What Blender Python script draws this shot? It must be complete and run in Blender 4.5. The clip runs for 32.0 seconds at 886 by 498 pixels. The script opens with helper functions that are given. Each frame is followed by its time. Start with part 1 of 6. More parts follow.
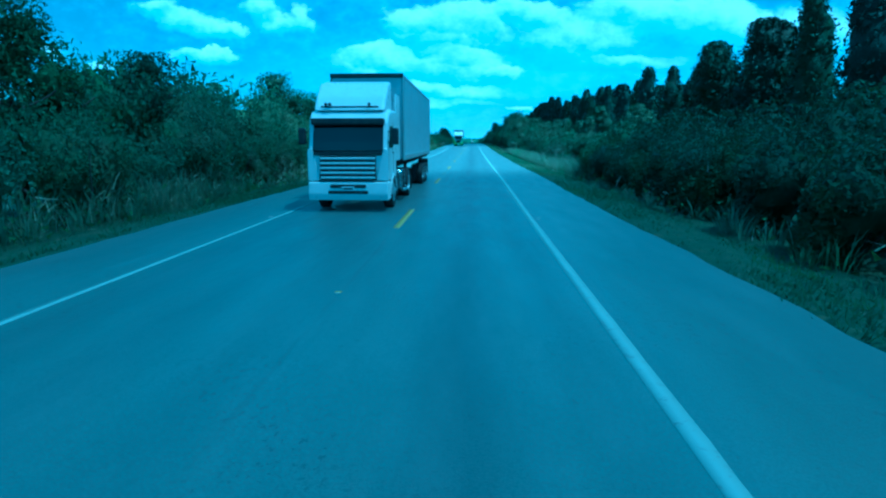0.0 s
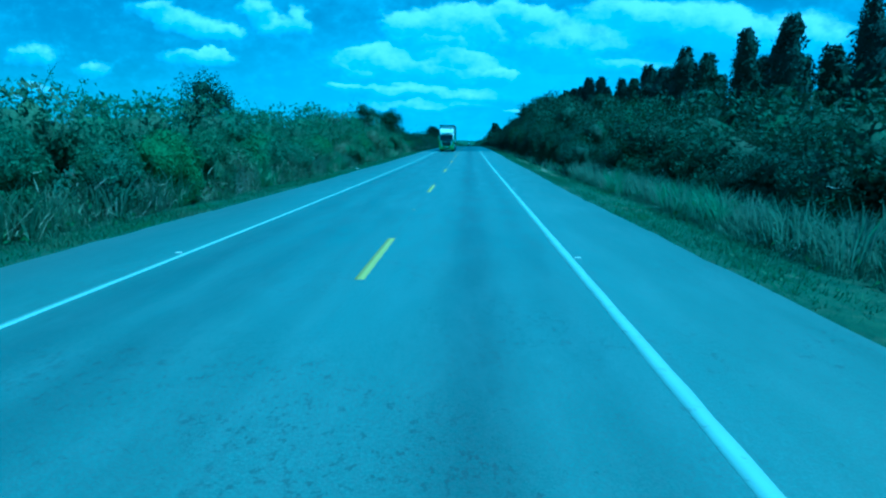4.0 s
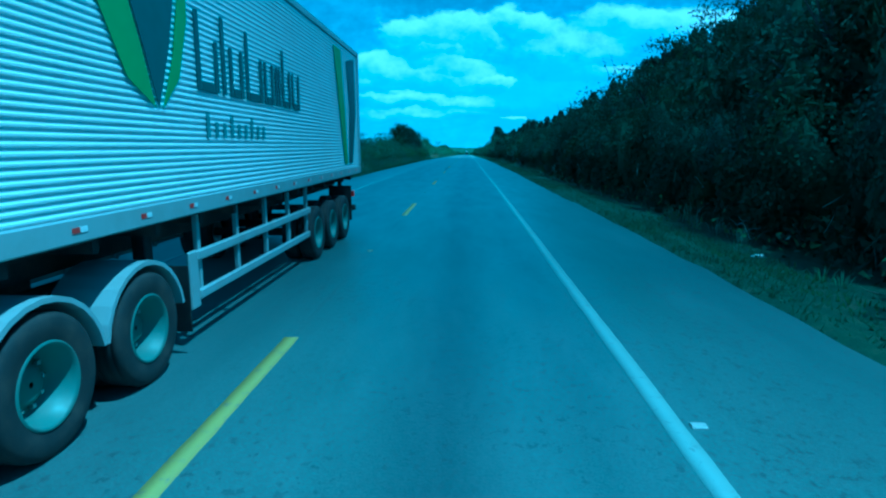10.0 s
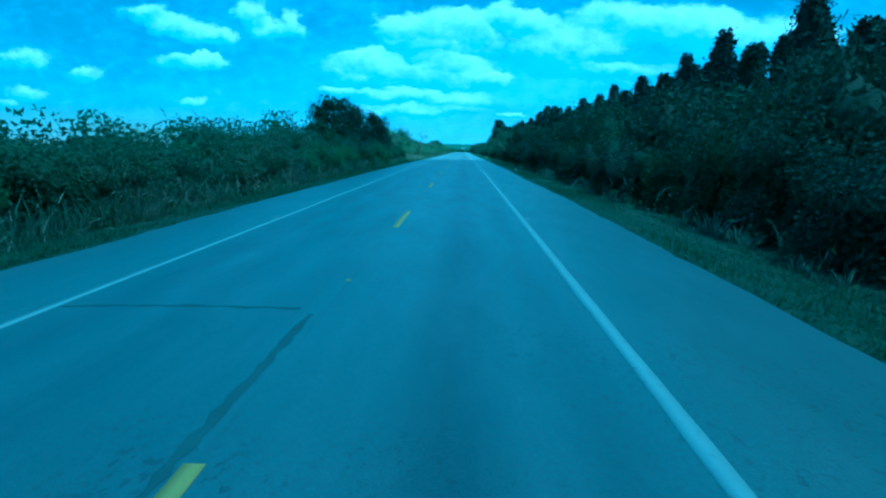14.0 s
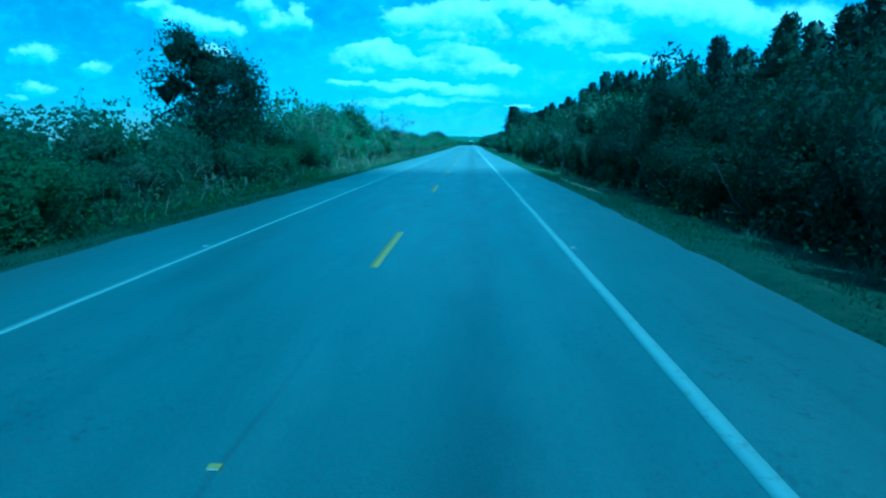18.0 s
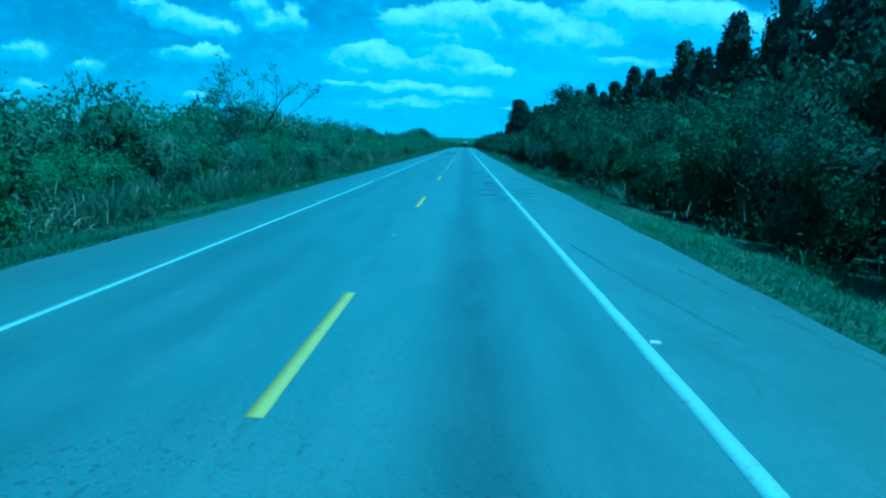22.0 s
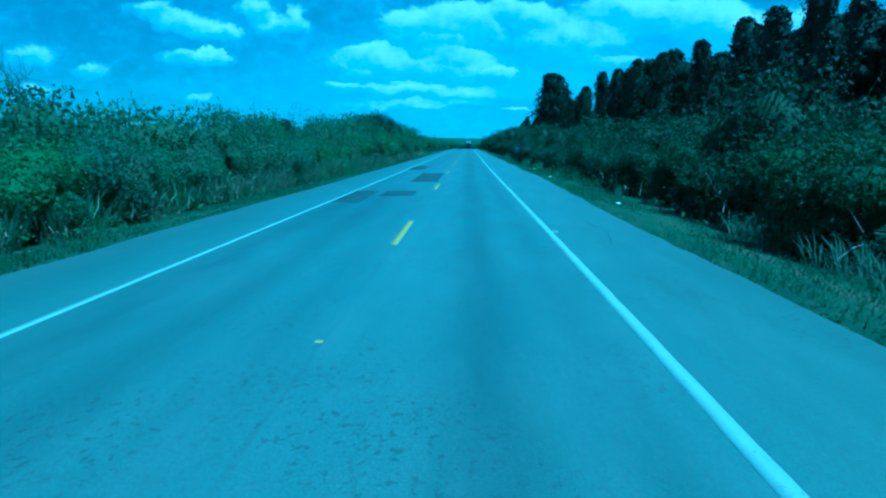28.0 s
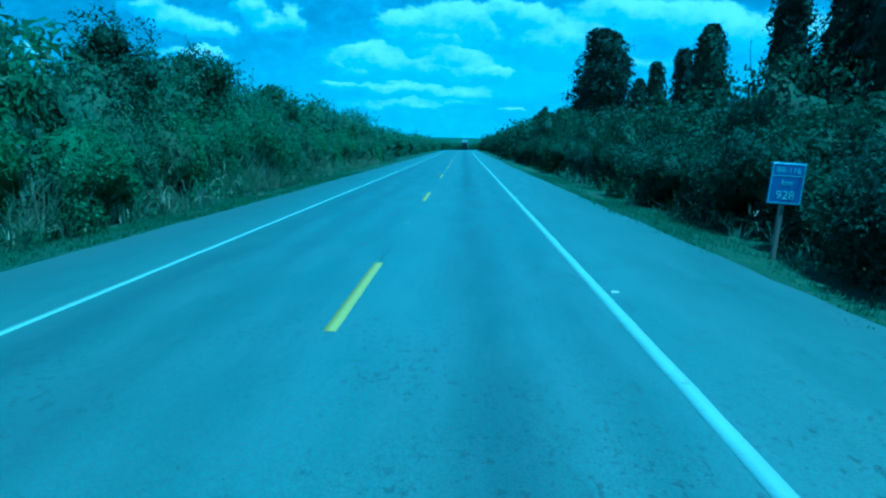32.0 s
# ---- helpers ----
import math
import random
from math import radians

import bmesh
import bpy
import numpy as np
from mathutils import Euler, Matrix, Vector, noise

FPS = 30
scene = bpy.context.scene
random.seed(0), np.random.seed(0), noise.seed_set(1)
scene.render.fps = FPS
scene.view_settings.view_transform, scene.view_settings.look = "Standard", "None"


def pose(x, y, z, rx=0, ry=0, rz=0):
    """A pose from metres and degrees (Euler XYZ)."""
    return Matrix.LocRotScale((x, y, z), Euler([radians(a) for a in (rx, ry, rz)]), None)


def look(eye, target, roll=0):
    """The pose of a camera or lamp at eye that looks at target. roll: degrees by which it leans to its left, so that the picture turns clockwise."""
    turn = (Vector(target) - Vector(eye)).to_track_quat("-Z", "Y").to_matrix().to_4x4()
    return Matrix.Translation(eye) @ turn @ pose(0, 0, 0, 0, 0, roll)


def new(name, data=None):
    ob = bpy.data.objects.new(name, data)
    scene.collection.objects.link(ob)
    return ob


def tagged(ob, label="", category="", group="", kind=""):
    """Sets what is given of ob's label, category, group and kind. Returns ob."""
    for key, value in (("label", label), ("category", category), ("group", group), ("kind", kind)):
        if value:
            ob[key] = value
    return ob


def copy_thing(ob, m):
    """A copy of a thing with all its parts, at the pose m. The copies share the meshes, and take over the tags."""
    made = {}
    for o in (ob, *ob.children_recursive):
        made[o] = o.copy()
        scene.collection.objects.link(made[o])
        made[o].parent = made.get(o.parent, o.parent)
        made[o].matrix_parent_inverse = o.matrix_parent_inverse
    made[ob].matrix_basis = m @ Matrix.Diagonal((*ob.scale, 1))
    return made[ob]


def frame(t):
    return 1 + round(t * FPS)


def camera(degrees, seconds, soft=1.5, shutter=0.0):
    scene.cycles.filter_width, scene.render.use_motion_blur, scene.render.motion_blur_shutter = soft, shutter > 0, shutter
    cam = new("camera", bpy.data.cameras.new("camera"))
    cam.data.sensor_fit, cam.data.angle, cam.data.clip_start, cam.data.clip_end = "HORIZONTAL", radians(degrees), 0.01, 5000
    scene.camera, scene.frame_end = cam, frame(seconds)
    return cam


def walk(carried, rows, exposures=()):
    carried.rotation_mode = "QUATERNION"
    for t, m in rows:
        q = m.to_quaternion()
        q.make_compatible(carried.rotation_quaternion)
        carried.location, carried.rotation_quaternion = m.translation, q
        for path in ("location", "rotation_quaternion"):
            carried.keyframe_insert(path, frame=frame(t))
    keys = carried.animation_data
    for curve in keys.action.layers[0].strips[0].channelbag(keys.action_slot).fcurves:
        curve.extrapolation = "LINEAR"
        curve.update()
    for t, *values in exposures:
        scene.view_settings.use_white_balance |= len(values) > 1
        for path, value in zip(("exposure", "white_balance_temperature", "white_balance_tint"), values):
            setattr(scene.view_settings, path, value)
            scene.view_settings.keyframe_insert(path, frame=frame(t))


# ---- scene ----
# The drive: seconds, across and along the road (metres), heading, pitch and roll (degrees)
EYE = 2.15
DRIVE = [
    (0, 1.89, 0.46, 2.83, -10.42, 0.00),
    (1, 1.86, 18.34, 2.43, -10.27, 0.14),
    (2, 1.72, 35.36, 2.20, -9.97, 0.18),
    (3, 1.68, 52.58, 2.63, -10.37, 0.18),
    (6, 1.92, 105.28, 1.75, -10.32, 0.31),
    (7, 2.08, 122.73, 2.02, -10.33, -0.38),
    (8, 2.11, 139.57, 2.15, -10.28, -0.09),
    (9, 2.09, 156.65, 2.81, -10.22, -0.31),
    (10, 1.97, 172.67, 2.32, -10.03, -0.04),
    (11, 1.85, 190.02, 2.57, -10.24, -0.48),
    (12, 1.85, 207.11, 2.69, -10.22, -0.67),
    (13, 1.81, 223.47, 2.32, -10.26, 0.02),
    (14, 1.81, 239.36, 1.91, -9.94, 0.10),
    (17, 1.77, 292.12, 2.52, -10.34, -0.59),
    (18, 1.68, 309.08, 2.71, -10.40, -0.25),
    (19, 1.63, 326.56, 3.05, -10.16, -0.13),
    (20, 1.56, 344.24, 2.47, -10.44, 0.08),
    (21, 1.54, 361.41, 1.85, -10.20, 0.53),
    (22, 1.65, 378.72, 2.06, -10.09, 0.31),
    (23, 1.71, 395.77, 1.84, -10.08, 0.19),
    (24, 1.76, 412.74, 2.40, -10.25, 0.41),
    (25, 1.74, 430.30, 2.52, -10.27, -0.02),
    (28, 1.61, 482.48, 2.46, -10.12, -0.21),
    (29, 1.56, 499.71, 1.89, -10.30, 0.95),
    (30, 1.58, 517.83, 2.61, -10.43, 0.35),
    (31, 1.55, 534.76, 2.34, -10.36, 0.03),
    (32, 1.54, 552.53, 2.01, -10.16, 0.14),
]


# the road's slope along the way: metres, per cent
SLOPES = np.array([(-400, 0.0), (-60, -0.07), (60, 0.18), (105, 0.77), (156, 1.16), (190, 0.67), (225, 0.23), (270, 0.07), (330, -0.43), (380, -0.58), (430, -0.45), (482, -0.40), (552, -0.38), (640, -0.40), (760, -0.36), (770, -0.6), (900, -3.2), (1050, -2.6), (1350, -0.5), (1700, 1.6), (2300, 2.4), (3200, 0.6), (4600, 0.1), (4700, 0.0)])
RISE_Y = np.arange(-400.0, 4700.0, 2.5)
RISE_Z = np.cumsum(np.interp(RISE_Y, *SLOPES.T)) * 0.025
RISE_Z -= np.interp(0.0, RISE_Y, RISE_Z)


def slope(y):
    """The road's slope, in radians."""
    return math.atan(float(np.interp(y, *SLOPES.T)) / 100)


def rise(y):
    """The long profile of the land: a low swell, a slow fall to a brow, then a dip and a far ridge."""
    return np.interp(y, RISE_Y, RISE_Z)


def drive_pose(x, y, heading, pitch, roll):
    """Heading, pitch and roll are those over the road's own slope."""
    a, b = radians(heading), radians(pitch) + slope(y)
    ahead = Vector((-math.sin(a) * math.cos(b), math.cos(a) * math.cos(b), math.sin(b)))
    eye = Vector((x, y, EYE + float(rise(y))))
    return look(eye, eye + ahead * 10, roll)


cam = camera(74.3, 32.0, 2.3)
TINT = -42
# seconds, exposure, white balance
EXPOSURES = [(0, 0.55, 2850), (1, 0.5, 2850), (2, 0.32, 2800), (3, 0.15, 2790), (6, 0.17, 2790), (9, 0.15, 2790), (10, 0.25, 2790), (11, 0.43, 2850), (12, 0.55, 2850), (14, 0.5, 2870), (17, 0.6, 2870), (18, 0.55, 2850), (19, 0.5, 2850), (20, 0.42, 2810), (22, 0.12, 2790), (24, 0.1, 2790), (28, 0.14, 2790), (32, 0.14, 2790)]
walk(cam, [(t, drive_pose(*row)) for t, *row in DRIVE], [(t, e, k, TINT) for t, e, k in EXPOSURES])

# ---- sun, sky and clouds ----
SUN = Vector((0.36, -0.14, 0.92)).normalized()  # towards the sun
sun = new("sun", bpy.data.lights.new("sun", "SUN"))
sun.data.energy, sun.data.angle, sun.data.color = 5.0, radians(0.53), (1.0, 0.95, 0.88)
sun.matrix_world = look((40, -20, 120), Vector((40, -20, 120)) - SUN)

world = bpy.data.worlds.new("sky")
scene.world = world
world.use_nodes = True
wt = world.node_tree
wt.nodes.clear()


def wnode(kind, **values):
    n = wt.nodes.new(kind)
    for k, v in values.items():
        n.inputs[int(k[1:])].default_value = v
    return n


def wmath(op, a, b=None):
    n = wt.nodes.new("ShaderNodeMath")
    n.operation = op
    for i, v in enumerate((a, b)):
        if v is None:
            continue
        if isinstance(v, (int, float)):
            n.inputs[i].default_value = v
        else:
            wt.links.new(v, n.inputs[i])
    return n.outputs[0]


sky = wt.nodes.new("ShaderNodeTexSky")
sky.sky_type, sky.sun_disc = "NISHITA", False
sky.sun_elevation, sky.sun_rotation = math.asin(SUN.z), math.atan2(SUN.x, SUN.y)
sky.air_density, sky.dust_density, sky.ozone_density = 1.0, 0.2, 3.0
coord = wt.nodes.new("ShaderNodeTexCoord")
part_xyz = wt.nodes.new("ShaderNodeSeparateXYZ")
wt.links.new(coord.outputs["Generated"], part_xyz.inputs[0])
wx, wy, wz = part_xyz.outputs
low = wmath("LOGARITHM", wmath("ADD", wmath("MAXIMUM", wz, 0.0), 0.05), 2.718)
bands = wt.nodes.new("ShaderNodeCombineXYZ")
wt.links.new(wx, bands.inputs[0])
wt.links.new(wy, bands.inputs[1])
wt.links.new(wmath("MULTIPLY", low, 0.42), bands.inputs[2])


def wnoise(scale, detail, rough, shift):
    n = wt.nodes.new("ShaderNodeTexNoise")
    n.inputs["Scale"].default_value, n.inputs["Detail"].default_value, n.inputs["Roughness"].default_value = scale, detail, rough
    add = wt.nodes.new("ShaderNodeVectorMath")
    add.operation = "ADD"
    add.inputs[1].default_value = shift
    wt.links.new(bands.outputs[0], add.inputs[0])
    wt.links.new(add.outputs[0], n.inputs["Vector"])
    return n.outputs[0]


# cumulus heaps ahead: across, height, half width, half height (tangents from straight ahead), weight
HEAPS = [
    (-0.528, 0.218, 0.054, 0.018, 0.80), (-0.478, 0.198, 0.060, 0.023, 0.80), (-0.431, 0.184, 0.048, 0.023, 0.85), (-0.399, 0.179, 0.027, 0.018, 0.90), (-0.349, 0.217, 0.034, 0.031, 0.95),
    (-0.323, 0.190, 0.030, 0.023, 0.85), (-0.285, 0.196, 0.029, 0.028, 0.95), (-0.459, 0.139, 0.079, 0.016, 0.90), (-0.430, 0.144, 0.034, 0.013, 1.10), (-0.738, 0.145, 0.063, 0.021, 0.75),
    (-0.639, 0.117, 0.048, 0.016, 0.80), (-0.745, 0.090, 0.051, 0.018, 0.70), (-0.782, 0.072, 0.029, 0.013, 0.70), (-0.454, 0.077, 0.022, 0.010, 0.70), (-0.122, 0.195, 0.036, 0.025, 1.00),
    (-0.090, 0.197, 0.036, 0.028, 1.00), (-0.030, 0.202, 0.060, 0.030, 1.10), (0.015, 0.197, 0.046, 0.033, 1.10), (-0.053, 0.173, 0.115, 0.043, 0.80), (-0.170, 0.145, 0.056, 0.023, 1.10),
    (-0.124, 0.132, 0.048, 0.025, 1.00), (-0.161, 0.120, 0.103, 0.030, 0.70), (-0.021, 0.137, 0.072, 0.021, 1.10), (-0.021, 0.115, 0.103, 0.028, 0.75), (0.049, 0.110, 0.036, 0.018, 1.15),
    (-0.209, 0.091, 0.041, 0.011, 0.90), (-0.124, 0.086, 0.109, 0.015, 0.80), (-0.021, 0.079, 0.085, 0.018, 0.75), (0.065, 0.211, 0.031, 0.025, 1.00), (0.102, 0.198, 0.056, 0.025, 1.15),
    (0.162, 0.163, 0.133, 0.048, 0.62), (0.232, 0.210, 0.097, 0.028, 0.90), (0.331, 0.194, 0.133, 0.038, 1.05), (0.417, 0.177, 0.072, 0.043, 1.00), (0.255, 0.125, 0.109, 0.016, 0.55),
    (0.078, 0.054, 0.024, 0.005, 0.90), (0.520, 0.169, 0.109, 0.050, 0.90), (-0.087, 0.061, 0.157, 0.013, 0.55),
]
ahead_y = wmath("MAXIMUM", wmath("ABSOLUTE", wy), 0.08)
flat = wt.nodes.new("ShaderNodeCombineXYZ")
wt.links.new(wmath("DIVIDE", wx, ahead_y), flat.inputs[0])
wt.links.new(wmath("DIVIDE", wz, ahead_y), flat.inputs[1])


def wvector(op, a, b):
    n = wt.nodes.new("ShaderNodeVectorMath")
    n.operation = op
    wt.links.new(a, n.inputs[0])
    if isinstance(b, tuple):
        n.inputs[1].default_value = b
    else:
        wt.links.new(b, n.inputs[1])
    return n.outputs["Value" if op == "DOT_PRODUCT" else "Vector"]


def puffs(scale, detail, rough, stretch, shift):
    n = wt.nodes.new("ShaderNodeTexNoise")
    n.inputs["Scale"].default_value, n.inputs["Detail"].default_value, n.inputs["Roughness"].default_value = scale, detail, rough
    wt.links.new(wvector("ADD", wvector("MULTIPLY", flat.outputs[0], (1.0, stretch, 1.0)), shift), n.inputs["Vector"])
    return n


bend = wvector("MULTIPLY", wvector("SUBTRACT", puffs(17.0, 5, 0.6, 1.5, (3.1, 0.7, 0)).outputs["Color"], (0.5, 0.5, 0.5)), (0.075, 0.042, 0.0))
bent_sky = wvector("ADD", flat.outputs[0], bend)
heap, lift = None, None
for cx, cz, rx, rz, weight in HEAPS:
    off = wvector("MULTIPLY", wvector("SUBTRACT", bent_sky, (cx, cz, 0.0)), (1 / rx, 1 / rz, 0.0))
    d = wmath("MULTIPLY", wmath("MAXIMUM", wmath("SUBTRACT", 1.0, wvector("DOT_PRODUCT", off, off)), 0.0), weight)
    up = wmath("MULTIPLY", d, wvector("DOT_PRODUCT", off, (0.25, 1.0, 0.0)))
    heap = d if heap is None else wmath("ADD", heap, d)
    lift = up if lift is None else wmath("ADD", lift, up)
fluff = puffs(34.0, 6, 0.62, 1.4, (0.4, 2.2, 0)).outputs[0]
soft_n = wnoise(4.5, 6, 0.55, (3, 1, 2))


def wrange(v, a, b, c, d):
    n = wt.nodes.new("ShaderNodeMapRange")
    n.interpolation_type = "SMOOTHSTEP"
    for i, x in enumerate((a, b, c, d)):
        n.inputs[i + 1].default_value = x
    wt.links.new(v, n.inputs[0])
    return n.outputs[0]


billow = wmath("MULTIPLY", wmath("SUBTRACT", fluff, 0.5), 1.1)
solid = wrange(wmath("ADD", wmath("MINIMUM", heap, 0.85), billow), 0.02, 0.80, 0.0, 0.9)
# thin high cloud between the heaps, thicker low down
low_off = wvector("MULTIPLY", wvector("SUBTRACT", bent_sky, (0.12, 0.06, 0.0)), (1.6, 6.0, 0.0))
sheet = wrange(wvector("DOT_PRODUCT", low_off, low_off), 1.3, 0.2, 0.0, 0.46)
veil = wmath("ADD", wrange(wmath("ADD", soft_n, wmath("MULTIPLY", billow, 0.35)), 0.36, 0.70, 0.2, 0.55), sheet)
cover = wmath("MINIMUM", wmath("ADD", solid, wmath("MULTIPLY", veil, wmath("SUBTRACT", 1.0, solid))), 0.94)
top = wmath("DIVIDE", lift, wmath("ADD", heap, 0.12))
lit = wrange(wmath("ADD", top, wmath("MULTIPLY", billow, 0.9)), -0.45, 0.6, 0.0, 1.0)
lit = wmath("MULTIPLY", lit, wrange(heap, 0.05, 0.7, 0.25, 1.0))
cloud_colour = wt.nodes.new("ShaderNodeMix")
cloud_colour.data_type = "RGBA"
cloud_colour.inputs[6].default_value, cloud_colour.inputs[7].default_value = (0.42, 0.52, 0.66, 1), (0.88, 0.87, 0.86, 1)
wt.links.new(lit, cloud_colour.inputs[0])
dim = wt.nodes.new("ShaderNodeMix")
dim.data_type, dim.blend_type = "RGBA", "MULTIPLY"
dim.inputs[0].default_value, dim.inputs[7].default_value = 1.0, (0.052, 0.052, 0.052, 1)
wt.links.new(sky.outputs[0], dim.inputs[6])
over = wt.nodes.new("ShaderNodeMix")
over.data_type = "RGBA"
wt.links.new(cover, over.inputs[0])
wt.links.new(dim.outputs[2], over.inputs[6])
wt.links.new(cloud_colour.outputs[2], over.inputs[7])
back = wt.nodes.new("ShaderNodeBackground")
back.inputs[1].default_value = 0.82
wt.links.new(over.outputs[2], back.inputs[0])
wout = wt.nodes.new("ShaderNodeOutputWorld")
wt.links.new(back.outputs[0], wout.inputs[0])


# ---- materials ----
class Mat:
    """A node material: base colour, roughness and bump from noises."""

    def __init__(self, name, colour=(0.5, 0.5, 0.5), rough=0.6, metal=0.0):
        self.m = bpy.data.materials.new(name)
        self.m.use_nodes = True
        self.t = self.m.node_tree
        self.b = self.t.nodes["Principled BSDF"]
        self.b.inputs["Base Color"].default_value = (*colour, 1)
        self.b.inputs["Roughness"].default_value = rough
        self.b.inputs["Metallic"].default_value = metal
        self.pos = None

    def node(self, kind, **sets):
        n = self.t.nodes.new(kind)
        for k, v in sets.items():
            n.inputs[k.replace("_", " ")].default_value = v
        return n

    def link(self, a, b):
        self.t.links.new(a, b)
        return self

    def place(self, scale=(1, 1, 1)):
        if self.pos is None:
            self.pos = self.t.nodes.new("ShaderNodeTexCoord")
        mp = self.t.nodes.new("ShaderNodeMapping")
        mp.inputs["Scale"].default_value = scale
        self.link(self.pos.outputs["Object"], mp.inputs["Vector"])
        return mp.outputs[0]

    def noise(self, scale, detail=4, rough=0.55, stretch=(1, 1, 1)):
        n = self.node("ShaderNodeTexNoise", Scale=scale, Detail=detail, Roughness=rough)
        self.link(self.place(stretch), n.inputs["Vector"])
        return n.outputs[0]

    def math(self, op, a, b=0.0, clamp=False):
        n = self.t.nodes.new("ShaderNodeMath")
        n.operation, n.use_clamp = op, clamp
        for i, v in enumerate((a, b)):
            if isinstance(v, (int, float)):
                n.inputs[i].default_value = v
            else:
                self.link(v, n.inputs[i])
        return n.outputs[0]

    def range(self, v, a, b, c=0.0, d=1.0):
        n = self.t.nodes.new("ShaderNodeMapRange")
        for i, x in enumerate((a, b, c, d)):
            n.inputs[i + 1].default_value = x
        self.link(v, n.inputs[0])
        return n.outputs[0]

    def mix(self, f, a, b, blend="MIX"):
        n = self.t.nodes.new("ShaderNodeMix")
        n.data_type, n.blend_type = "RGBA", blend
        for i, v in ((0, f), (6, a), (7, b)):
            if isinstance(v, (int, float)):
                n.inputs[i].default_value = v
            elif isinstance(v, tuple):
                n.inputs[i].default_value = (*v, 1)
            else:
                self.link(v, n.inputs[i])
        return n.outputs[2]

    def colour(self, out):
        return self.link(out, self.b.inputs["Base Color"])

    def rough(self, out):
        return self.link(out, self.b.inputs["Roughness"])

    def bump(self, h, strength=0.3, distance=0.01):
        n = self.node("ShaderNodeBump", Strength=strength, Distance=distance)
        self.link(h, n.inputs["Height"])
        self.link(n.outputs[0], self.b.inputs["Normal"])
        return self


def leaf_material(name, dark, light, dry, translucent=0.3, rough=0.55, grain=9.0):
    """Foliage: every leaf its own tint, drier and greener patches, and leaf-sized grain and relief."""
    k = Mat(name, dark, rough)
    info = k.t.nodes.new("ShaderNodeObjectInfo")
    geo = k.t.nodes.new("ShaderNodeNewGeometry")

    def field(scale, detail, rgh=0.6):
        n = k.t.nodes.new("ShaderNodeTexNoise")
        n.inputs["Scale"].default_value, n.inputs["Detail"].default_value, n.inputs["Roughness"].default_value = scale, detail, rgh
        k.link(geo.outputs["Position"], n.inputs["Vector"])
        return n.outputs[0]

    fine = field(grain, 5, 0.7)
    c = k.mix(geo.outputs["Random Per Island"], dark, light)
    c = k.mix(k.range(field(0.35, 3), 0.5, 0.72, 0.0, 0.75), c, dry)
    grey = (0.8 * light[0], 0.82 * light[1], 1.15 * light[2])
    lush = (0.85 * light[0], 1.15 * light[1], 0.65 * light[2])
    c = k.mix(k.range(info.outputs["Random"], 0.55, 0.95, 0.0, 0.6), c, grey)
    c = k.mix(k.range(info.outputs["Random"], 0.35, 0.05, 0.0, 0.6), c, lush)
    c = k.mix(k.range(field(0.22, 2), 0.56, 0.68, 0.0, 0.6), c, grey)
    c = k.mix(k.range(field(0.28, 2), 0.44, 0.34, 0.0, 0.55), c, lush)
    c = k.mix(k.range(fine, 0.35, 0.68, 0.0, 0.8), k.mix(0.5, c, tuple(0.55 * v for v in dark)), c)
    k.colour(c)
    k.bump(fine, 0.9, 0.08)
    k.b.inputs["Specular IOR Level"].default_value = 0.2
    tr = k.t.nodes.new("ShaderNodeBsdfTranslucent")
    k.link(c, tr.inputs[0])
    ms = k.t.nodes.new("ShaderNodeMixShader")
    ms.inputs[0].default_value = translucent
    out = k.t.nodes["Material Output"]
    k.link(k.b.outputs[0], ms.inputs[1]).link(tr.outputs[0], ms.inputs[2]).link(ms.outputs[0], out.inputs[0])
    return k.m


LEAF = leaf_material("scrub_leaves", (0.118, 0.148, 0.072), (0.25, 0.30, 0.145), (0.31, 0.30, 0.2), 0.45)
# for dark trees, and for shade painted into the right-hand scrub
LEAF_DARK = leaf_material("dark_and_shaded_leaves", (0.058, 0.076, 0.04), (0.098, 0.122, 0.062), (0.118, 0.12, 0.075), 0.25)
LEAF_EUC = leaf_material("eucalyptus_leaves", (0.022, 0.033, 0.021), (0.042, 0.058, 0.034), (0.05, 0.055, 0.036), 0.1, 0.6, 4.5)
STRAW = leaf_material("tall_grass_blades", (0.15, 0.19, 0.10), (0.30, 0.33, 0.19), (0.42, 0.40, 0.29), 0.5)
WEED = leaf_material("broad_weed_leaves", (0.13, 0.19, 0.06), (0.26, 0.33, 0.11), (0.30, 0.31, 0.15), 0.4)
TURF = leaf_material("verge_grass_blades", (0.09, 0.125, 0.05), (0.16, 0.2, 0.09), (0.24, 0.235, 0.14), 0.5)
DRY_STEM = leaf_material("dead_stems", (0.3, 0.28, 0.21), (0.55, 0.52, 0.4), (0.5, 0.46, 0.34), 0.3)

k = Mat("bark", (0.13, 0.10, 0.08), 0.9)
k.colour(k.mix(k.range(k.noise(9, 5, 0.6, (1, 1, 0.25)), 0.3, 0.7), (0.05, 0.04, 0.033), (0.13, 0.11, 0.09)))
k.bump(k.noise(30, 4, 0.6, (1, 1, 0.2)), 0.5, 0.02)
BARK = k.m
k = Mat("grey_dead_wood", (0.3, 0.28, 0.25), 0.85)
k.colour(k.mix(k.range(k.noise(12, 4, 0.6, (1, 1, 0.3)), 0.3, 0.7), (0.07, 0.062, 0.054), (0.19, 0.175, 0.155)))
DEADWOOD = k.m

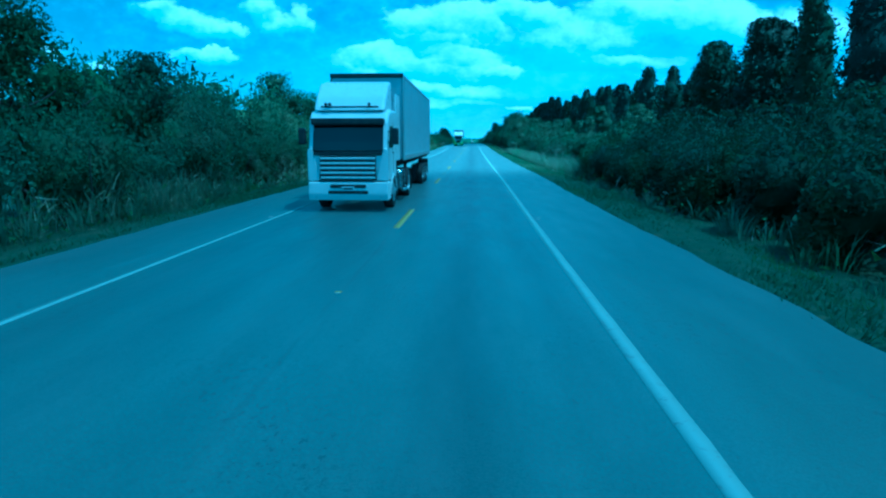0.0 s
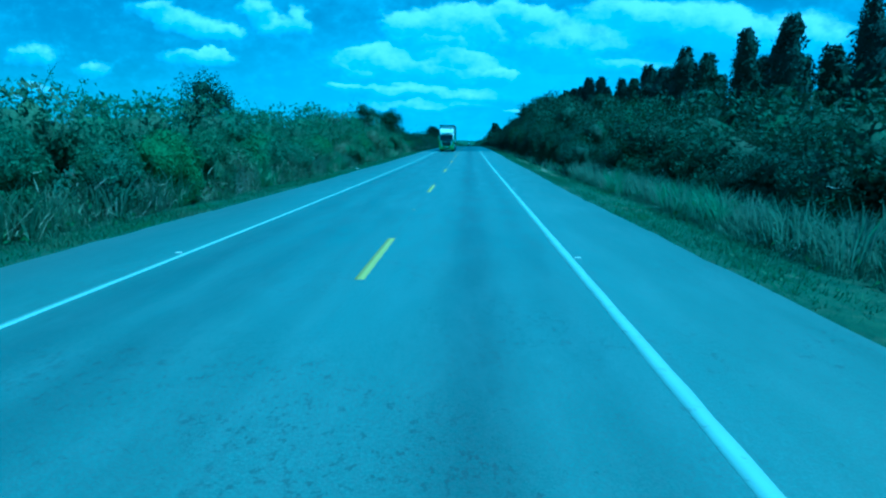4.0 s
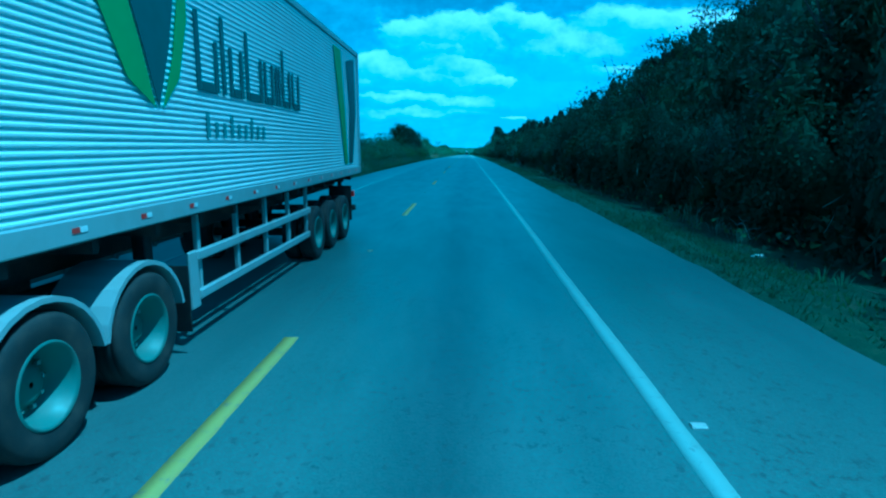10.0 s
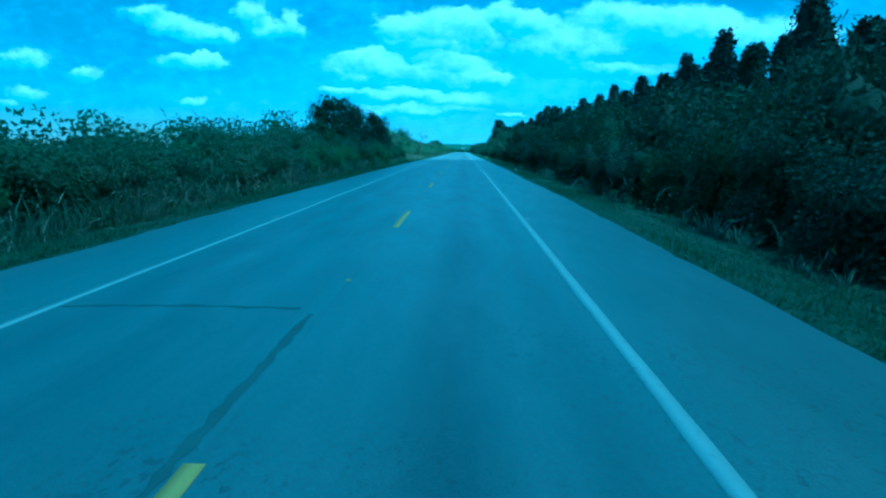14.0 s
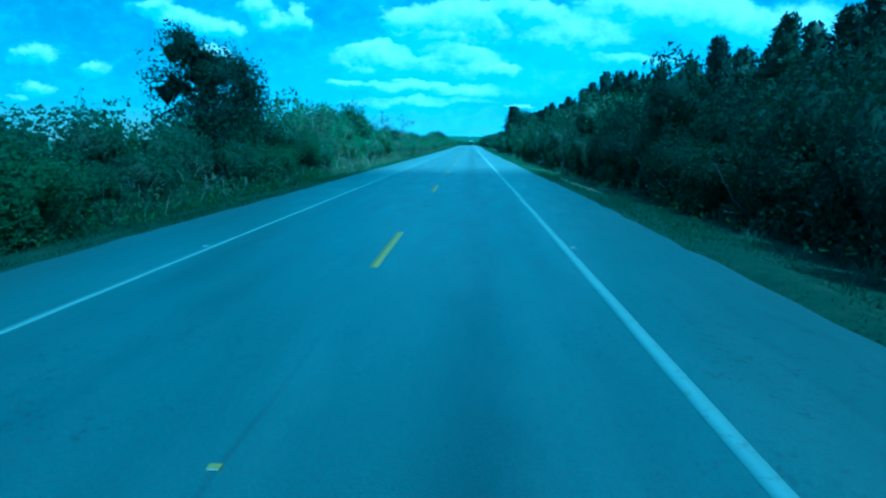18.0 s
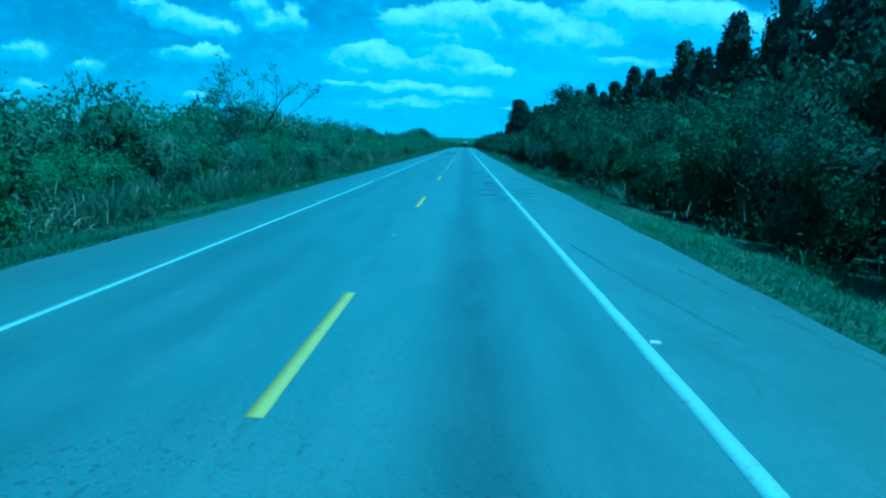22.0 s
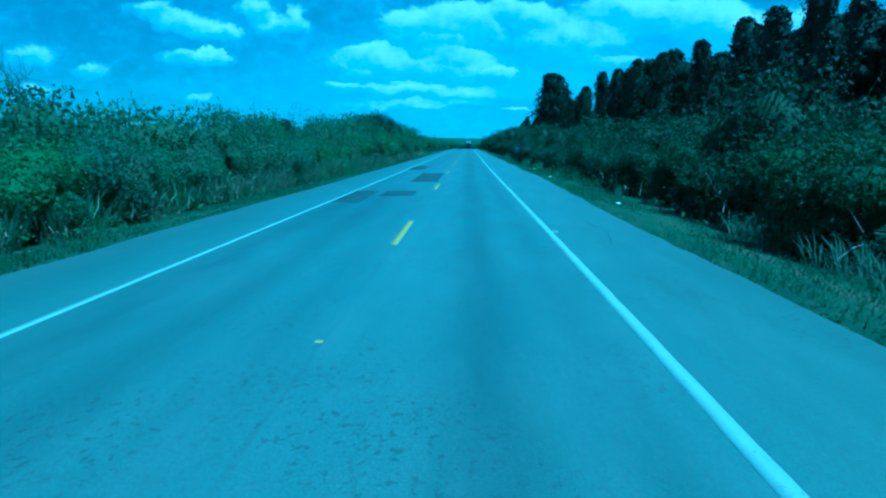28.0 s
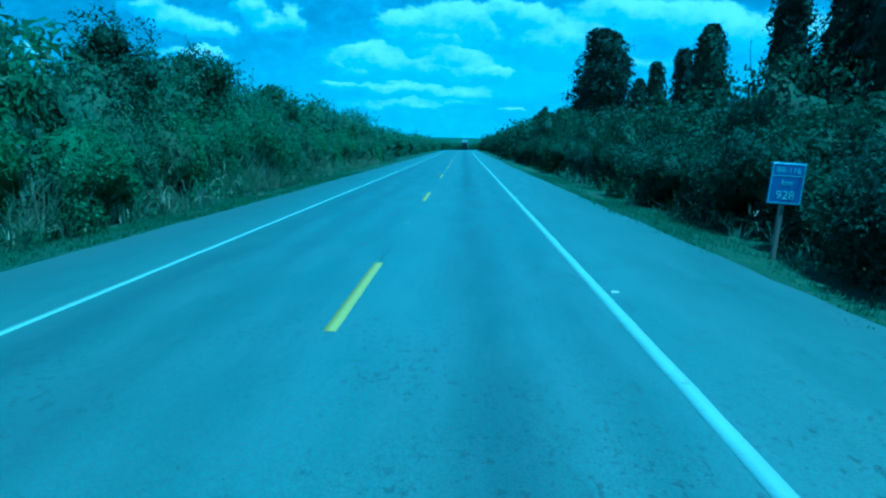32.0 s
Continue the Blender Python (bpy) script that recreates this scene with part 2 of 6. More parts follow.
# worn grey asphalt with wheel tracks, an oil streak down each lane and a sealed joint
k = Mat("asphalt", (0.17, 0.17, 0.17), 0.85)
sx = k.t.nodes.new("ShaderNodeSeparateXYZ")
k.link(k.place(), sx.inputs[0])
wob = k.math("MULTIPLY", k.math("SUBTRACT", k.noise(0.22, 4, 0.6, (1, 0.3, 1)), 0.5), 0.5)
across = k.math("ADD", sx.outputs[0], wob)
base = k.mix(k.range(k.noise(0.5, 5, 0.62, (1, 0.12, 1)), 0.3, 0.7), (0.147, 0.172, 0.164), (0.178, 0.207, 0.196))


def streak(centre, half, deep):
    """A soft dark band along the road."""
    d = k.math("DIVIDE", k.math("SUBTRACT", across, centre), half)
    return k.math("MULTIPLY", k.math("POWER", 2.718, k.math("MULTIPLY", k.math("MULTIPLY", d, d), -1.0)), deep)


# the shoulders outside the edge lines are paler than the driven lanes
left_out = k.range(across, -3.95, -3.6, 1.0, 0.0)
base = k.mix(k.math("MULTIPLY", left_out, 0.75), base, (0.205, 0.24, 0.225))
base = k.mix(k.math("MULTIPLY", k.range(across, 3.5, 3.9), 0.4), base, (0.19, 0.222, 0.21))
bands_dark = k.math("ADD", streak(1.78, 0.5, 0.62), streak(-1.75, 0.5, 0.4))
bands_dark = k.math("ADD", bands_dark, k.math("ADD", streak(-3.0, 0.5, 0.45), streak(2.95, 0.35, 0.26)))
bands_dark = k.math("ADD", bands_dark, streak(-0.6, 0.4, 0.2))


def stretch_of_road(y0, y1, fade=1.5):
    """1 between y0 and y1 along the road, fading out beyond."""
    up = k.range(sx.outputs[1], y0 - fade, y0 + fade)
    return k.math("MULTIPLY", up, k.range(sx.outputs[1], y1 - fade, y1 + fade, 1.0, 0.0))


bands_dark = k.math("MULTIPLY", bands_dark, k.range(k.noise(0.09, 4, 0.6, (1, 0.5, 1)), 0.3, 0.65, 0.55, 1.15))
# tyre marks and dripped oil on some stretches
for centre, y0, y1 in ((0.42, 31, 45), (0.76, 30, 44), (1.62, 38, 44), (0.4, 421, 441), (1.15, 428, 446)):
    bands_dark = k.math("ADD", bands_dark, k.math("MULTIPLY", streak(centre, 0.075, 0.5), stretch_of_road(y0, y1)))
spots = k.range(k.noise(0.6, 5, 0.6, (0.8, 1.2, 1)), 0.5, 0.58)
bands_dark = k.math("ADD", bands_dark, k.math("MULTIPLY", k.math("MULTIPLY", streak(2.25, 0.32, 0.85), spots), stretch_of_road(416, 474, 3)))
bands_dark = k.math("ADD", bands_dark, k.math("MULTIPLY", streak(-2.3, 1.3, 0.34), stretch_of_road(497, 512, 3)))
smudge = k.math("MULTIPLY", k.range(k.noise(0.95, 6, 0.6, (0.8, 1.2, 1)), 0.53, 0.56), stretch_of_road(401, 416, 2))
bands_dark = k.math("ADD", bands_dark, k.math("MULTIPLY", smudge, k.math("ADD", streak(3.0, 0.8, 0.6), streak(4.5, 0.8, 0.55))))
c = k.mix(k.math("MINIMUM", bands_dark, 0.9), base, (0.040, 0.047, 0.051))
joint = k.math("ABSOLUTE", k.math("ADD", sx.outputs[0], k.math("MULTIPLY", k.math("SUBTRACT", k.noise(0.6, 4, 0.7), 0.5), 0.12)))
jm = k.math("MULTIPLY", k.range(joint, 0.012, 0.04, 1.0, 0.0), k.range(k.noise(0.15, 3), 0.42, 0.6, 0.0, 0.42))
c = k.mix(jm, c, (0.05, 0.05, 0.052))
vor = k.node("ShaderNodeTexVoronoi", Scale=70.0)
k.link(k.place(), vor.inputs["Vector"])
stone = k.t.nodes.new("ShaderNodeSeparateColor")
k.link(vor.outputs["Color"], stone.inputs[0])
c = k.mix(0.42, c, k.mix(stone.outputs[0], (0.06, 0.06, 0.062), (0.36, 0.36, 0.35)), "OVERLAY")
c = k.mix(k.range(k.noise(24, 5, 0.75), 0.42, 0.7, 0.0, 0.5), c, (0.085, 0.086, 0.09))
worn_away = k.range(k.noise(0.33, 4, 0.6), 0.46, 0.58)
pits = k.math("MULTIPLY", k.range(k.noise(13, 4, 0.62, (1, 0.7, 1)), 0.57, 0.63), worn_away)
pits = k.math("MAXIMUM", pits, k.math("MULTIPLY", k.range(k.noise(5.0, 6, 0.78), 0.61, 0.65), k.range(k.noise(0.21, 3), 0.46, 0.56)))
c = k.mix(k.math("MULTIPLY", pits, 0.55), c, (0.035, 0.035, 0.038))
crk = k.node("ShaderNodeTexVoronoi", Scale=0.55)
crk.feature = "DISTANCE_TO_EDGE"
bent = k.t.nodes.new("ShaderNodeVectorMath")
bent.operation = "ADD"
spread = k.node("ShaderNodeTexNoise", Scale=2.2, Detail=5.0)
k.link(k.place(), spread.inputs["Vector"])
k.link(k.place((1.4, 0.5, 1)), bent.inputs[0]).link(spread.outputs["Color"], bent.inputs[1]).link(bent.outputs[0], crk.inputs["Vector"])
crack = k.math("MULTIPLY", k.range(crk.outputs["Distance"], 0.004, 0.014, 1.0, 0.0), k.range(k.noise(0.12, 3, 0.6), 0.55, 0.62))
c = k.mix(k.math("MULTIPLY", crack, 0.3), c, (0.04, 0.04, 0.042))
c = k.mix(k.range(k.noise(1.4, 6, 0.7, (1, 0.25, 1)), 0.45, 0.75, 0.0, 0.2), c, (0.225, 0.243, 0.242))
k.colour(c)
k.rough(k.range(k.noise(2.0, 4, 0.55, (1, 0.2, 1)), 0.3, 0.7, 0.38, 0.48))
k.b.inputs["Specular IOR Level"].default_value = 0.6
k.b.inputs["Sheen Weight"].default_value, k.b.inputs["Sheen Roughness"].default_value = 0.14, 0.45
k.bump(k.math("SUBTRACT", k.math("ADD", vor.outputs["Distance"], k.math("MULTIPLY", k.noise(14, 4), 1.5)), pits), 0.14, 0.005)
ASPHALT = k.m


def patch_material(name, a, b, rough=0.85):
    k = Mat(name, a, rough)
    k.colour(k.mix(k.range(k.noise(2.2, 6, 0.65), 0.3, 0.7), a, b))
    k.bump(k.noise(110, 3), 0.3, 0.005)
    return k.m


def paint_material(name, paint, worn):
    k = Mat(name, paint, 0.6)
    wear = k.math("MAXIMUM", k.range(k.noise(7, 7, 0.75), 0.56, 0.68), k.range(k.noise(38, 4, 0.7), 0.62, 0.72))
    c = k.mix(k.range(k.noise(1.1, 4, 0.6), 0.35, 0.7, 0.0, 0.35), paint, worn)
    k.colour(k.mix(k.math("MULTIPLY", wear, 0.7), c, (0.17, 0.17, 0.17)))
    k.bump(k.noise(90, 3), 0.25, 0.004)
    return k.m


OLD_PATCH = patch_material("older_repair_asphalt", (0.105, 0.12, 0.125), (0.128, 0.148, 0.15))
CRACK = patch_material("open_crack", (0.03, 0.03, 0.032), (0.055, 0.055, 0.058))
OLD_CRACK = patch_material("filled_crack", (0.07, 0.082, 0.08), (0.1, 0.117, 0.112))
STAIN = patch_material("damp_stain", (0.055, 0.066, 0.065), (0.085, 0.1, 0.096), 0.75)
PATCH = patch_material("dark_repair_asphalt", (0.032, 0.038, 0.042), (0.062, 0.071, 0.076), 0.9)
WHITE_LINE = paint_material("white_road_paint", (0.355, 0.39, 0.365), (0.26, 0.285, 0.27))
YELLOW_LINE = paint_material("yellow_road_paint", (0.38, 0.33, 0.075), (0.28, 0.255, 0.1))

# verge soil and thin turf
k = Mat("verge_ground", (0.1, 0.1, 0.05), 0.95)
sx = k.t.nodes.new("ShaderNodeSeparateXYZ")
k.link(k.place(), sx.inputs[0])
turf = k.mix(k.range(k.noise(1.3, 6, 0.7), 0.3, 0.7), (0.03, 0.045, 0.018), (0.085, 0.105, 0.048))
turf = k.mix(k.range(k.noise(28, 5, 0.75), 0.35, 0.65, 0.0, 0.7), turf, (0.022, 0.034, 0.014))
turf = k.mix(k.range(k.noise(5.5, 5, 0.7), 0.45, 0.7, 0.0, 0.75), turf, (0.02, 0.03, 0.014))
turf = k.mix(k.range(k.noise(3.1, 5, 0.7), 0.54, 0.7, 0.0, 0.5), turf, (0.13, 0.125, 0.07))
soil = k.mix(k.range(k.noise(9.0, 6, 0.75), 0.35, 0.65), (0.06, 0.062, 0.035), (0.15, 0.135, 0.09))
bare = k.range(k.noise(0.7, 6, 0.7, (1.4, 0.4, 1)), 0.63, 0.72)
rut_off = k.math("ABSOLUTE", k.math("SUBTRACT", k.math("ADD", sx.outputs[0], k.math("MULTIPLY", k.math("SUBTRACT", k.noise(0.16, 3), 0.5), 1.6)), 7.95))
rut = k.math("MULTIPLY", k.range(k.math("ADD", rut_off, k.math("MULTIPLY", k.noise(2.5, 4), 0.5)), 0.40, 0.72, 1.0, 0.0), k.range(k.noise(0.035, 3, 0.6, (0.1, 1, 0.1)), 0.54, 0.60))
k.colour(k.mix(k.math("MAXIMUM", bare, k.math("MULTIPLY", rut, 0.45)), turf, soil))
k.bump(k.noise(14, 6, 0.8), 0.7, 0.05)
VERGE = k.m

k = Mat("dry_earth", (0.3, 0.26, 0.19), 0.95)
k.colour(k.mix(k.range(k.noise(3.0, 6, 0.7), 0.3, 0.7), (0.11, 0.105, 0.07), (0.3, 0.265, 0.19)))
k.bump(k.noise(25, 5, 0.7), 0.6, 0.02)
SAND = k.m

k = Mat("far_woodland", (0.04, 0.06, 0.03), 0.95)
k.colour(k.mix(k.range(k.noise(0.05, 6, 0.65), 0.35, 0.65), (0.025, 0.045, 0.022), (0.06, 0.085, 0.035)))
k.bump(k.noise(0.15, 5, 0.6), 1.0, 4.0)
FAR = k.m


def plain(name, colour, rough=0.5, metal=0.0, grime=0.25, scale=3.0, dirt=(0.2, 0.17, 0.13)):
    k = Mat(name, colour, rough, metal)
    if grime:
        k.colour(k.mix(k.range(k.noise(scale, 6, 0.65), 0.45, 0.8, 0.0, grime), colour, dirt))
        k.rough(k.range(k.noise(scale * 2, 4), 0.3, 0.7, rough * 0.85, min(1, rough * 1.2)))
    return k.m


WHITE_CAB = plain("white_cab_paint", (0.8, 0.8, 0.79), 0.3, 0, 0.12)
GREEN_CAB = plain("green_cab_paint", (0.08, 0.36, 0.07), 0.32, 0, 0.12)
SILVER = plain("ribbed_aluminium", (0.68, 0.69, 0.70), 0.42, 0.35, 0.2, 1.2)
WHITE_BOX = plain("white_ribbed_panel", (0.78, 0.79, 0.79), 0.42, 0.0, 0.15, 1.2)
RAIL = plain("brushed_aluminium_rail", (0.44, 0.45, 0.45), 0.5, 0.15, 0.3, 2.0)
STEEL = plain("polished_tank_steel", (0.6, 0.6, 0.6), 0.28, 0.9, 0.2)
CHASSIS = plain("black_chassis", (0.025, 0.025, 0.027), 0.7, 0, 0.5)
BLACK = plain("black_plastic", (0.018, 0.018, 0.02), 0.45, 0, 0.3)
TYRE = plain("tyre_rubber", (0.022, 0.022, 0.023), 0.85, 0, 0.6, 5.0, (0.1, 0.085, 0.07))
RIM_STEEL = plain("bright_rim", (0.62, 0.62, 0.6), 0.35, 0.85, 0.3, 6.0)
RIM_GREEN = plain("green_rim", (0.17, 0.205, 0.175), 0.5, 0.1, 0.3, 6.0)
TAPE_RED = plain("faded_red_tape", (0.3, 0.035, 0.03), 0.45, 0, 0.3)
LOGO_GREY = plain("grey_vinyl", (0.2, 0.26, 0.26), 0.5, 0, 0.15)
RED = plain("red_reflector", (0.55, 0.03, 0.03), 0.35, 0, 0)
WHITE_TAPE = plain("white_reflector", (0.8, 0.8, 0.8), 0.35, 0, 0)
LENS = plain("headlamp_glass", (0.75, 0.77, 0.78), 0.08, 0.3, 0)
LOGO_GREEN = plain("green_vinyl", (0.10, 0.34, 0.08), 0.5, 0, 0.15)
LOGO_DARK = plain("dark_green_vinyl", (0.035, 0.10, 0.10), 0.5, 0, 0.15)
SIGN_BLUE = plain("blue_sign_sheet", (0.11, 0.2, 0.46), 0.4, 0, 0.2)
SIGN_WHITE = plain("white_sign_sheet", (0.78, 0.78, 0.78), 0.4, 0, 0.15)
POST_WOOD = plain("weathered_post", (0.27, 0.24, 0.2), 0.85, 0, 0.5, 8.0)
LITTER = plain("pale_litter", (0.75, 0.75, 0.73), 0.6, 0, 0.3, 9.0)
STUD_BODY = plain("white_stud_body", (0.42, 0.42, 0.4), 0.5, 0, 0.35, 20.0)
STUD_YELLOW = plain("yellow_stud_body", (0.36, 0.32, 0.08), 0.5, 0, 0.35, 20.0)
k = Mat("dark_windscreen", (0.015, 0.018, 0.02), 0.06)
k.b.inputs["Specular IOR Level"].default_value = 0.6
GLASS = k.m


# ---- building helpers ----
def part(name, bm, material, parent, label=""):
    me = bpy.data.meshes.new(name)
    bm.to_mesh(me)
    bm.free()
    me.materials.append(material)
    ob = new(name, me)
    ob.parent = parent
    return tagged(ob, label)


def mesh_np(name, verts, faces, material, smooth=False):
    """A mesh from arrays: verts (n, 3), faces a list of (m, k) index arrays."""
    me = bpy.data.meshes.new(name)
    faces = [f for f in faces if len(f)]
    loops = np.concatenate([f.ravel() for f in faces]).astype(np.int32)
    sizes = np.concatenate([np.full(len(f), f.shape[1]) for f in faces])
    starts = np.concatenate([[0], np.cumsum(sizes)[:-1]]).astype(np.int32)
    me.vertices.add(len(verts))
    me.vertices.foreach_set("co", np.asarray(verts, np.float32).ravel())
    me.loops.add(len(loops))
    me.loops.foreach_set("vertex_index", loops)
    me.polygons.add(len(starts))
    me.polygons.foreach_set("loop_start", starts)
    if smooth:
        me.polygons.foreach_set("use_smooth", np.ones(len(starts), bool))
    me.update(calc_edges=True)
    me.validate()
    me.materials.append(material)
    return me


def bevel_all(bm, size, segments=1):
    bmesh.ops.bevel(bm, geom=bm.edges[:], offset=size, segments=segments, affect="EDGES", profile=0.6)


def box(bm, x0, x1, y0, y1, z0, z1, bevel=0.0, segments=1):
    """Adds a box, bevelled, to bm."""
    t = bmesh.new()
    bmesh.ops.create_cube(t, size=1, matrix=Matrix.Translation(((x0 + x1) / 2, (y0 + y1) / 2, (z0 + z1) / 2)) @ Matrix.Diagonal((x1 - x0, y1 - y0, z1 - z0, 1)))
    if bevel:
        bevel_all(t, bevel, segments)
    me = bpy.data.meshes.new("tmp")
    t.to_mesh(me)
    t.free()
    bm.from_mesh(me)
    bpy.data.meshes.remove(me)
    return bm


def boxes(*rows, bevel=0.0, segments=1):
    bm = bmesh.new()
    for r in rows:
        box(bm, *r, bevel=bevel, segments=segments)
    return bm


def lathe(profile, sides=28, axis="x", caps=True):
    """A closed turned body: profile rows are (along the axis, radius)."""
    bm = bmesh.new()
    rings = []
    for a, r in profile:
        ring = []
        for i in range(sides):
            w = 2 * math.pi * i / sides
            c, s = r * math.cos(w), r * math.sin(w)
            ring.append(bm.verts.new((a, c, s) if axis == "x" else (c, a, s) if axis == "y" else (c, s, a)))
        rings.append(ring)
    for p, q in zip(rings, rings[1:]):
        for i in range(sides):
            f = bm.faces.new((p[i], p[(i + 1) % sides], q[(i + 1) % sides], q[i]))
            f.smooth = True
    if caps:
        bm.faces.new(rings[0][::-1])
        bm.faces.new(rings[-1])
    bmesh.ops.recalc_face_normals(bm, faces=bm.faces[:])
    return bm


def prism(outline, a0, a1, axis="x", bevel=0.0, segments=2):
    """A slab with the given outline: (y, z) rows for axis x, (x, z) for axis y, (x, y) for axis z."""
    bm = bmesh.new()

    def at(p, a):
        return (a, p[0], p[1]) if axis == "x" else (p[0], a, p[1]) if axis == "y" else (p[0], p[1], a)

    lo = [bm.verts.new(at(p, a0)) for p in outline]
    hi = [bm.verts.new(at(p, a1)) for p in outline]
    bm.faces.new(lo)
    bm.faces.new(hi[::-1])
    for i in range(len(lo)):
        j = (i + 1) % len(lo)
        bm.faces.new((lo[i], hi[i], hi[j], lo[j]))
    bmesh.ops.recalc_face_normals(bm, faces=bm.faces[:])
    if bevel:
        bevel_all(bm, bevel, segments)
    return bm


def thing(name, x, y, z, label, category, group="", kind="", rz=0.0):
    ob = new(name)
    ob.empty_display_size = 0.2
    ob.matrix_basis = pose(x, y, z, 0, 0, rz)
    return tagged(ob, label, category, group, kind)


def smooth_profile(rows, y):
    ys, hs = zip(*rows)
    return float(np.interp(y, ys, hs))


# ---- ground, road and markings ----
Y0, Y1 = -120.0, 860.0       # the near stretch of the road
LEFT_LINE, RIGHT_LINE = -3.76, 3.6
LEFT_EDGE, RIGHT_EDGE = -6.25, 6.15
rng = np.random.default_rng(5)


def verge_height(x):
    """How far the ground lies below the road, across it."""
    return np.interp(x, [-4000, -300, -60, -16, -11, -8.5, -7.2, LEFT_EDGE - 0.25, LEFT_EDGE + 0.3, RIGHT_EDGE - 0.3, RIGHT_EDGE + 0.25, 7.2, 8.4, 10, 13, 30, 300, 4000],
                     [-2.0, -1.2, -0.9, -0.6, -0.45, -0.32, -0.16, -0.03, -0.2, -0.2, -0.03, -0.16, -0.34, -0.5, -0.6, -0.8, -1.2, -2.0])


def ground_z(x, y):
    return float(verge_height(x) + rise(y))


gx = np.array([-4000, -1200, -500, -200, -80, -40, -25, -16, -13, -11, -9.5, -8.5, -7.8, -7.2, LEFT_EDGE - 0.25, LEFT_EDGE + 0.3, 0, RIGHT_EDGE - 0.3, RIGHT_EDGE + 0.25, 6.8, 7.3, 7.8, 8.4, 9.2, 10, 11.5, 13, 18, 30, 45, 80, 200, 500, 1200, 4000])
gy = np.concatenate([[-1500, -600, -300], np.arange(-120, 800, 2.5), np.arange(800, 1300, 20), np.arange(1300, 4700, 120)])
GX, GY = np.meshgrid(gx, gy)
GZ = verge_height(GX) + rise(GY)
loose = (GX < LEFT_EDGE - 0.3) | (GX > RIGHT_EDGE + 0.3)
GZ += np.where(loose & (np.abs(GX) < 60), rng.normal(0, 0.025, GX.shape), 0)
far_hill = np.clip((GY - 1500) / 2200, 0, 1) * 8 * (np.sin(GX * 0.0021 + 1.3) + np.sin(GX * 0.0047 + GY * 0.001))
GZ += far_hill * (np.abs(GX) > 5)
n, w = GX.shape
idx = np.arange(n * w).reshape(n, w)
quads = np.stack([idx[:-1, :-1], idx[:-1, 1:], idx[1:, 1:], idx[1:, :-1]], -1).reshape(-1, 4)
me = mesh_np("ground", np.stack([GX, GY, GZ], -1).reshape(-1, 3), [quads], VERGE, True)
me.materials.append(FAR)
mid = GY[:-1, :-1].ravel() > 1250
me.polygons.foreach_set("material_index", mid.astype(np.int32))
ground = tagged(new("ground", me), "patchy green verge and scrubland beside the highway", "ground", kind="structure")

# the road: a slab with slightly ragged edges
ry = np.concatenate([np.arange(Y0, Y1, 1.0), np.arange(Y1, 1010, 5)])
edge_l = LEFT_EDGE + rng.normal(0, 0.03, len(ry)) + 0.05 * np.sin(ry * 0.21)
edge_r = RIGHT_EDGE + rng.normal(0, 0.03, len(ry)) + 0.06 * np.sin(ry * 0.17 + 1) + np.interp(ry, [405, 418, 434, 470, 485, 500, 512, 525, 560, 578, 605], [0, -0.18, 0, 0, -0.1, -0.04, 0.15, 0.33, 0.42, 0.36, 0.1])
cols = [edge_l, edge_l + 0.02, np.full(len(ry), -3.0), np.zeros(len(ry)), np.full(len(ry), 3.0), edge_r - 0.02, edge_r]
zs = [-0.22, 0, 0.0, 0.0, 0.0, 0, -0.22]
V = np.stack([np.stack([c, ry, np.full(len(ry), z) + rise(ry)], -1) for c, z in zip(cols, zs)], 1)
n, w = V.shape[:2]
idx = np.arange(n * w).reshape(n, w)
quads = np.stack([idx[:-1, :-1], idx[:-1, 1:], idx[1:, 1:], idx[1:, :-1]], -1).reshape(-1, 4)
road = tagged(new("road", mesh_np("road", V.reshape(-1, 3), [quads], ASPHALT)), "worn grey two-lane asphalt road with oil-darkened wheel tracks", "road", kind="structure")


# how the right-hand line strays from its place, along the road
WANDER_Y = [0, 15, 35, 100, 120, 150, 225, 240, 265, 480, 495, 520, 545, 565, 600]
WANDER_X = [-0.05, -0.06, 0, 0, -0.03, 0, -0.03, -0.03, 0, 0.03, 0.03, -0.04, -0.07, -0.03, 0]


def ribbon(name, x, width, y0, y1, z, material, step=0.5, ragged=0.004, wander=False):
    """A thin painted band along the road, 4 mm proud, its edges slightly ragged."""
    ys = np.arange(y0, y1 + 1e-6, step)
    x = x + (np.interp(ys, WANDER_Y, WANDER_X) if wander else 0.0)
    a = x - width / 2 + rng.normal(0, ragged, len(ys))
    b = x + width / 2 + rng.normal(0, ragged, len(ys))
    zz = rise(ys) + z
    rows = np.stack([np.stack([a, ys, zz - z - 0.004], -1), np.stack([a, ys, zz], -1), np.stack([b, ys, zz], -1), np.stack([b, ys, zz - z - 0.004], -1)], 1)
    m = len(ys)
    i = np.arange(m * 4).reshape(m, 4)
    q = np.stack([i[:-1, :-1], i[:-1, 1:], i[1:, 1:], i[1:, :-1]], -1).reshape(-1, 4)
    return mesh_np(name, rows.reshape(-1, 3), [q], material)


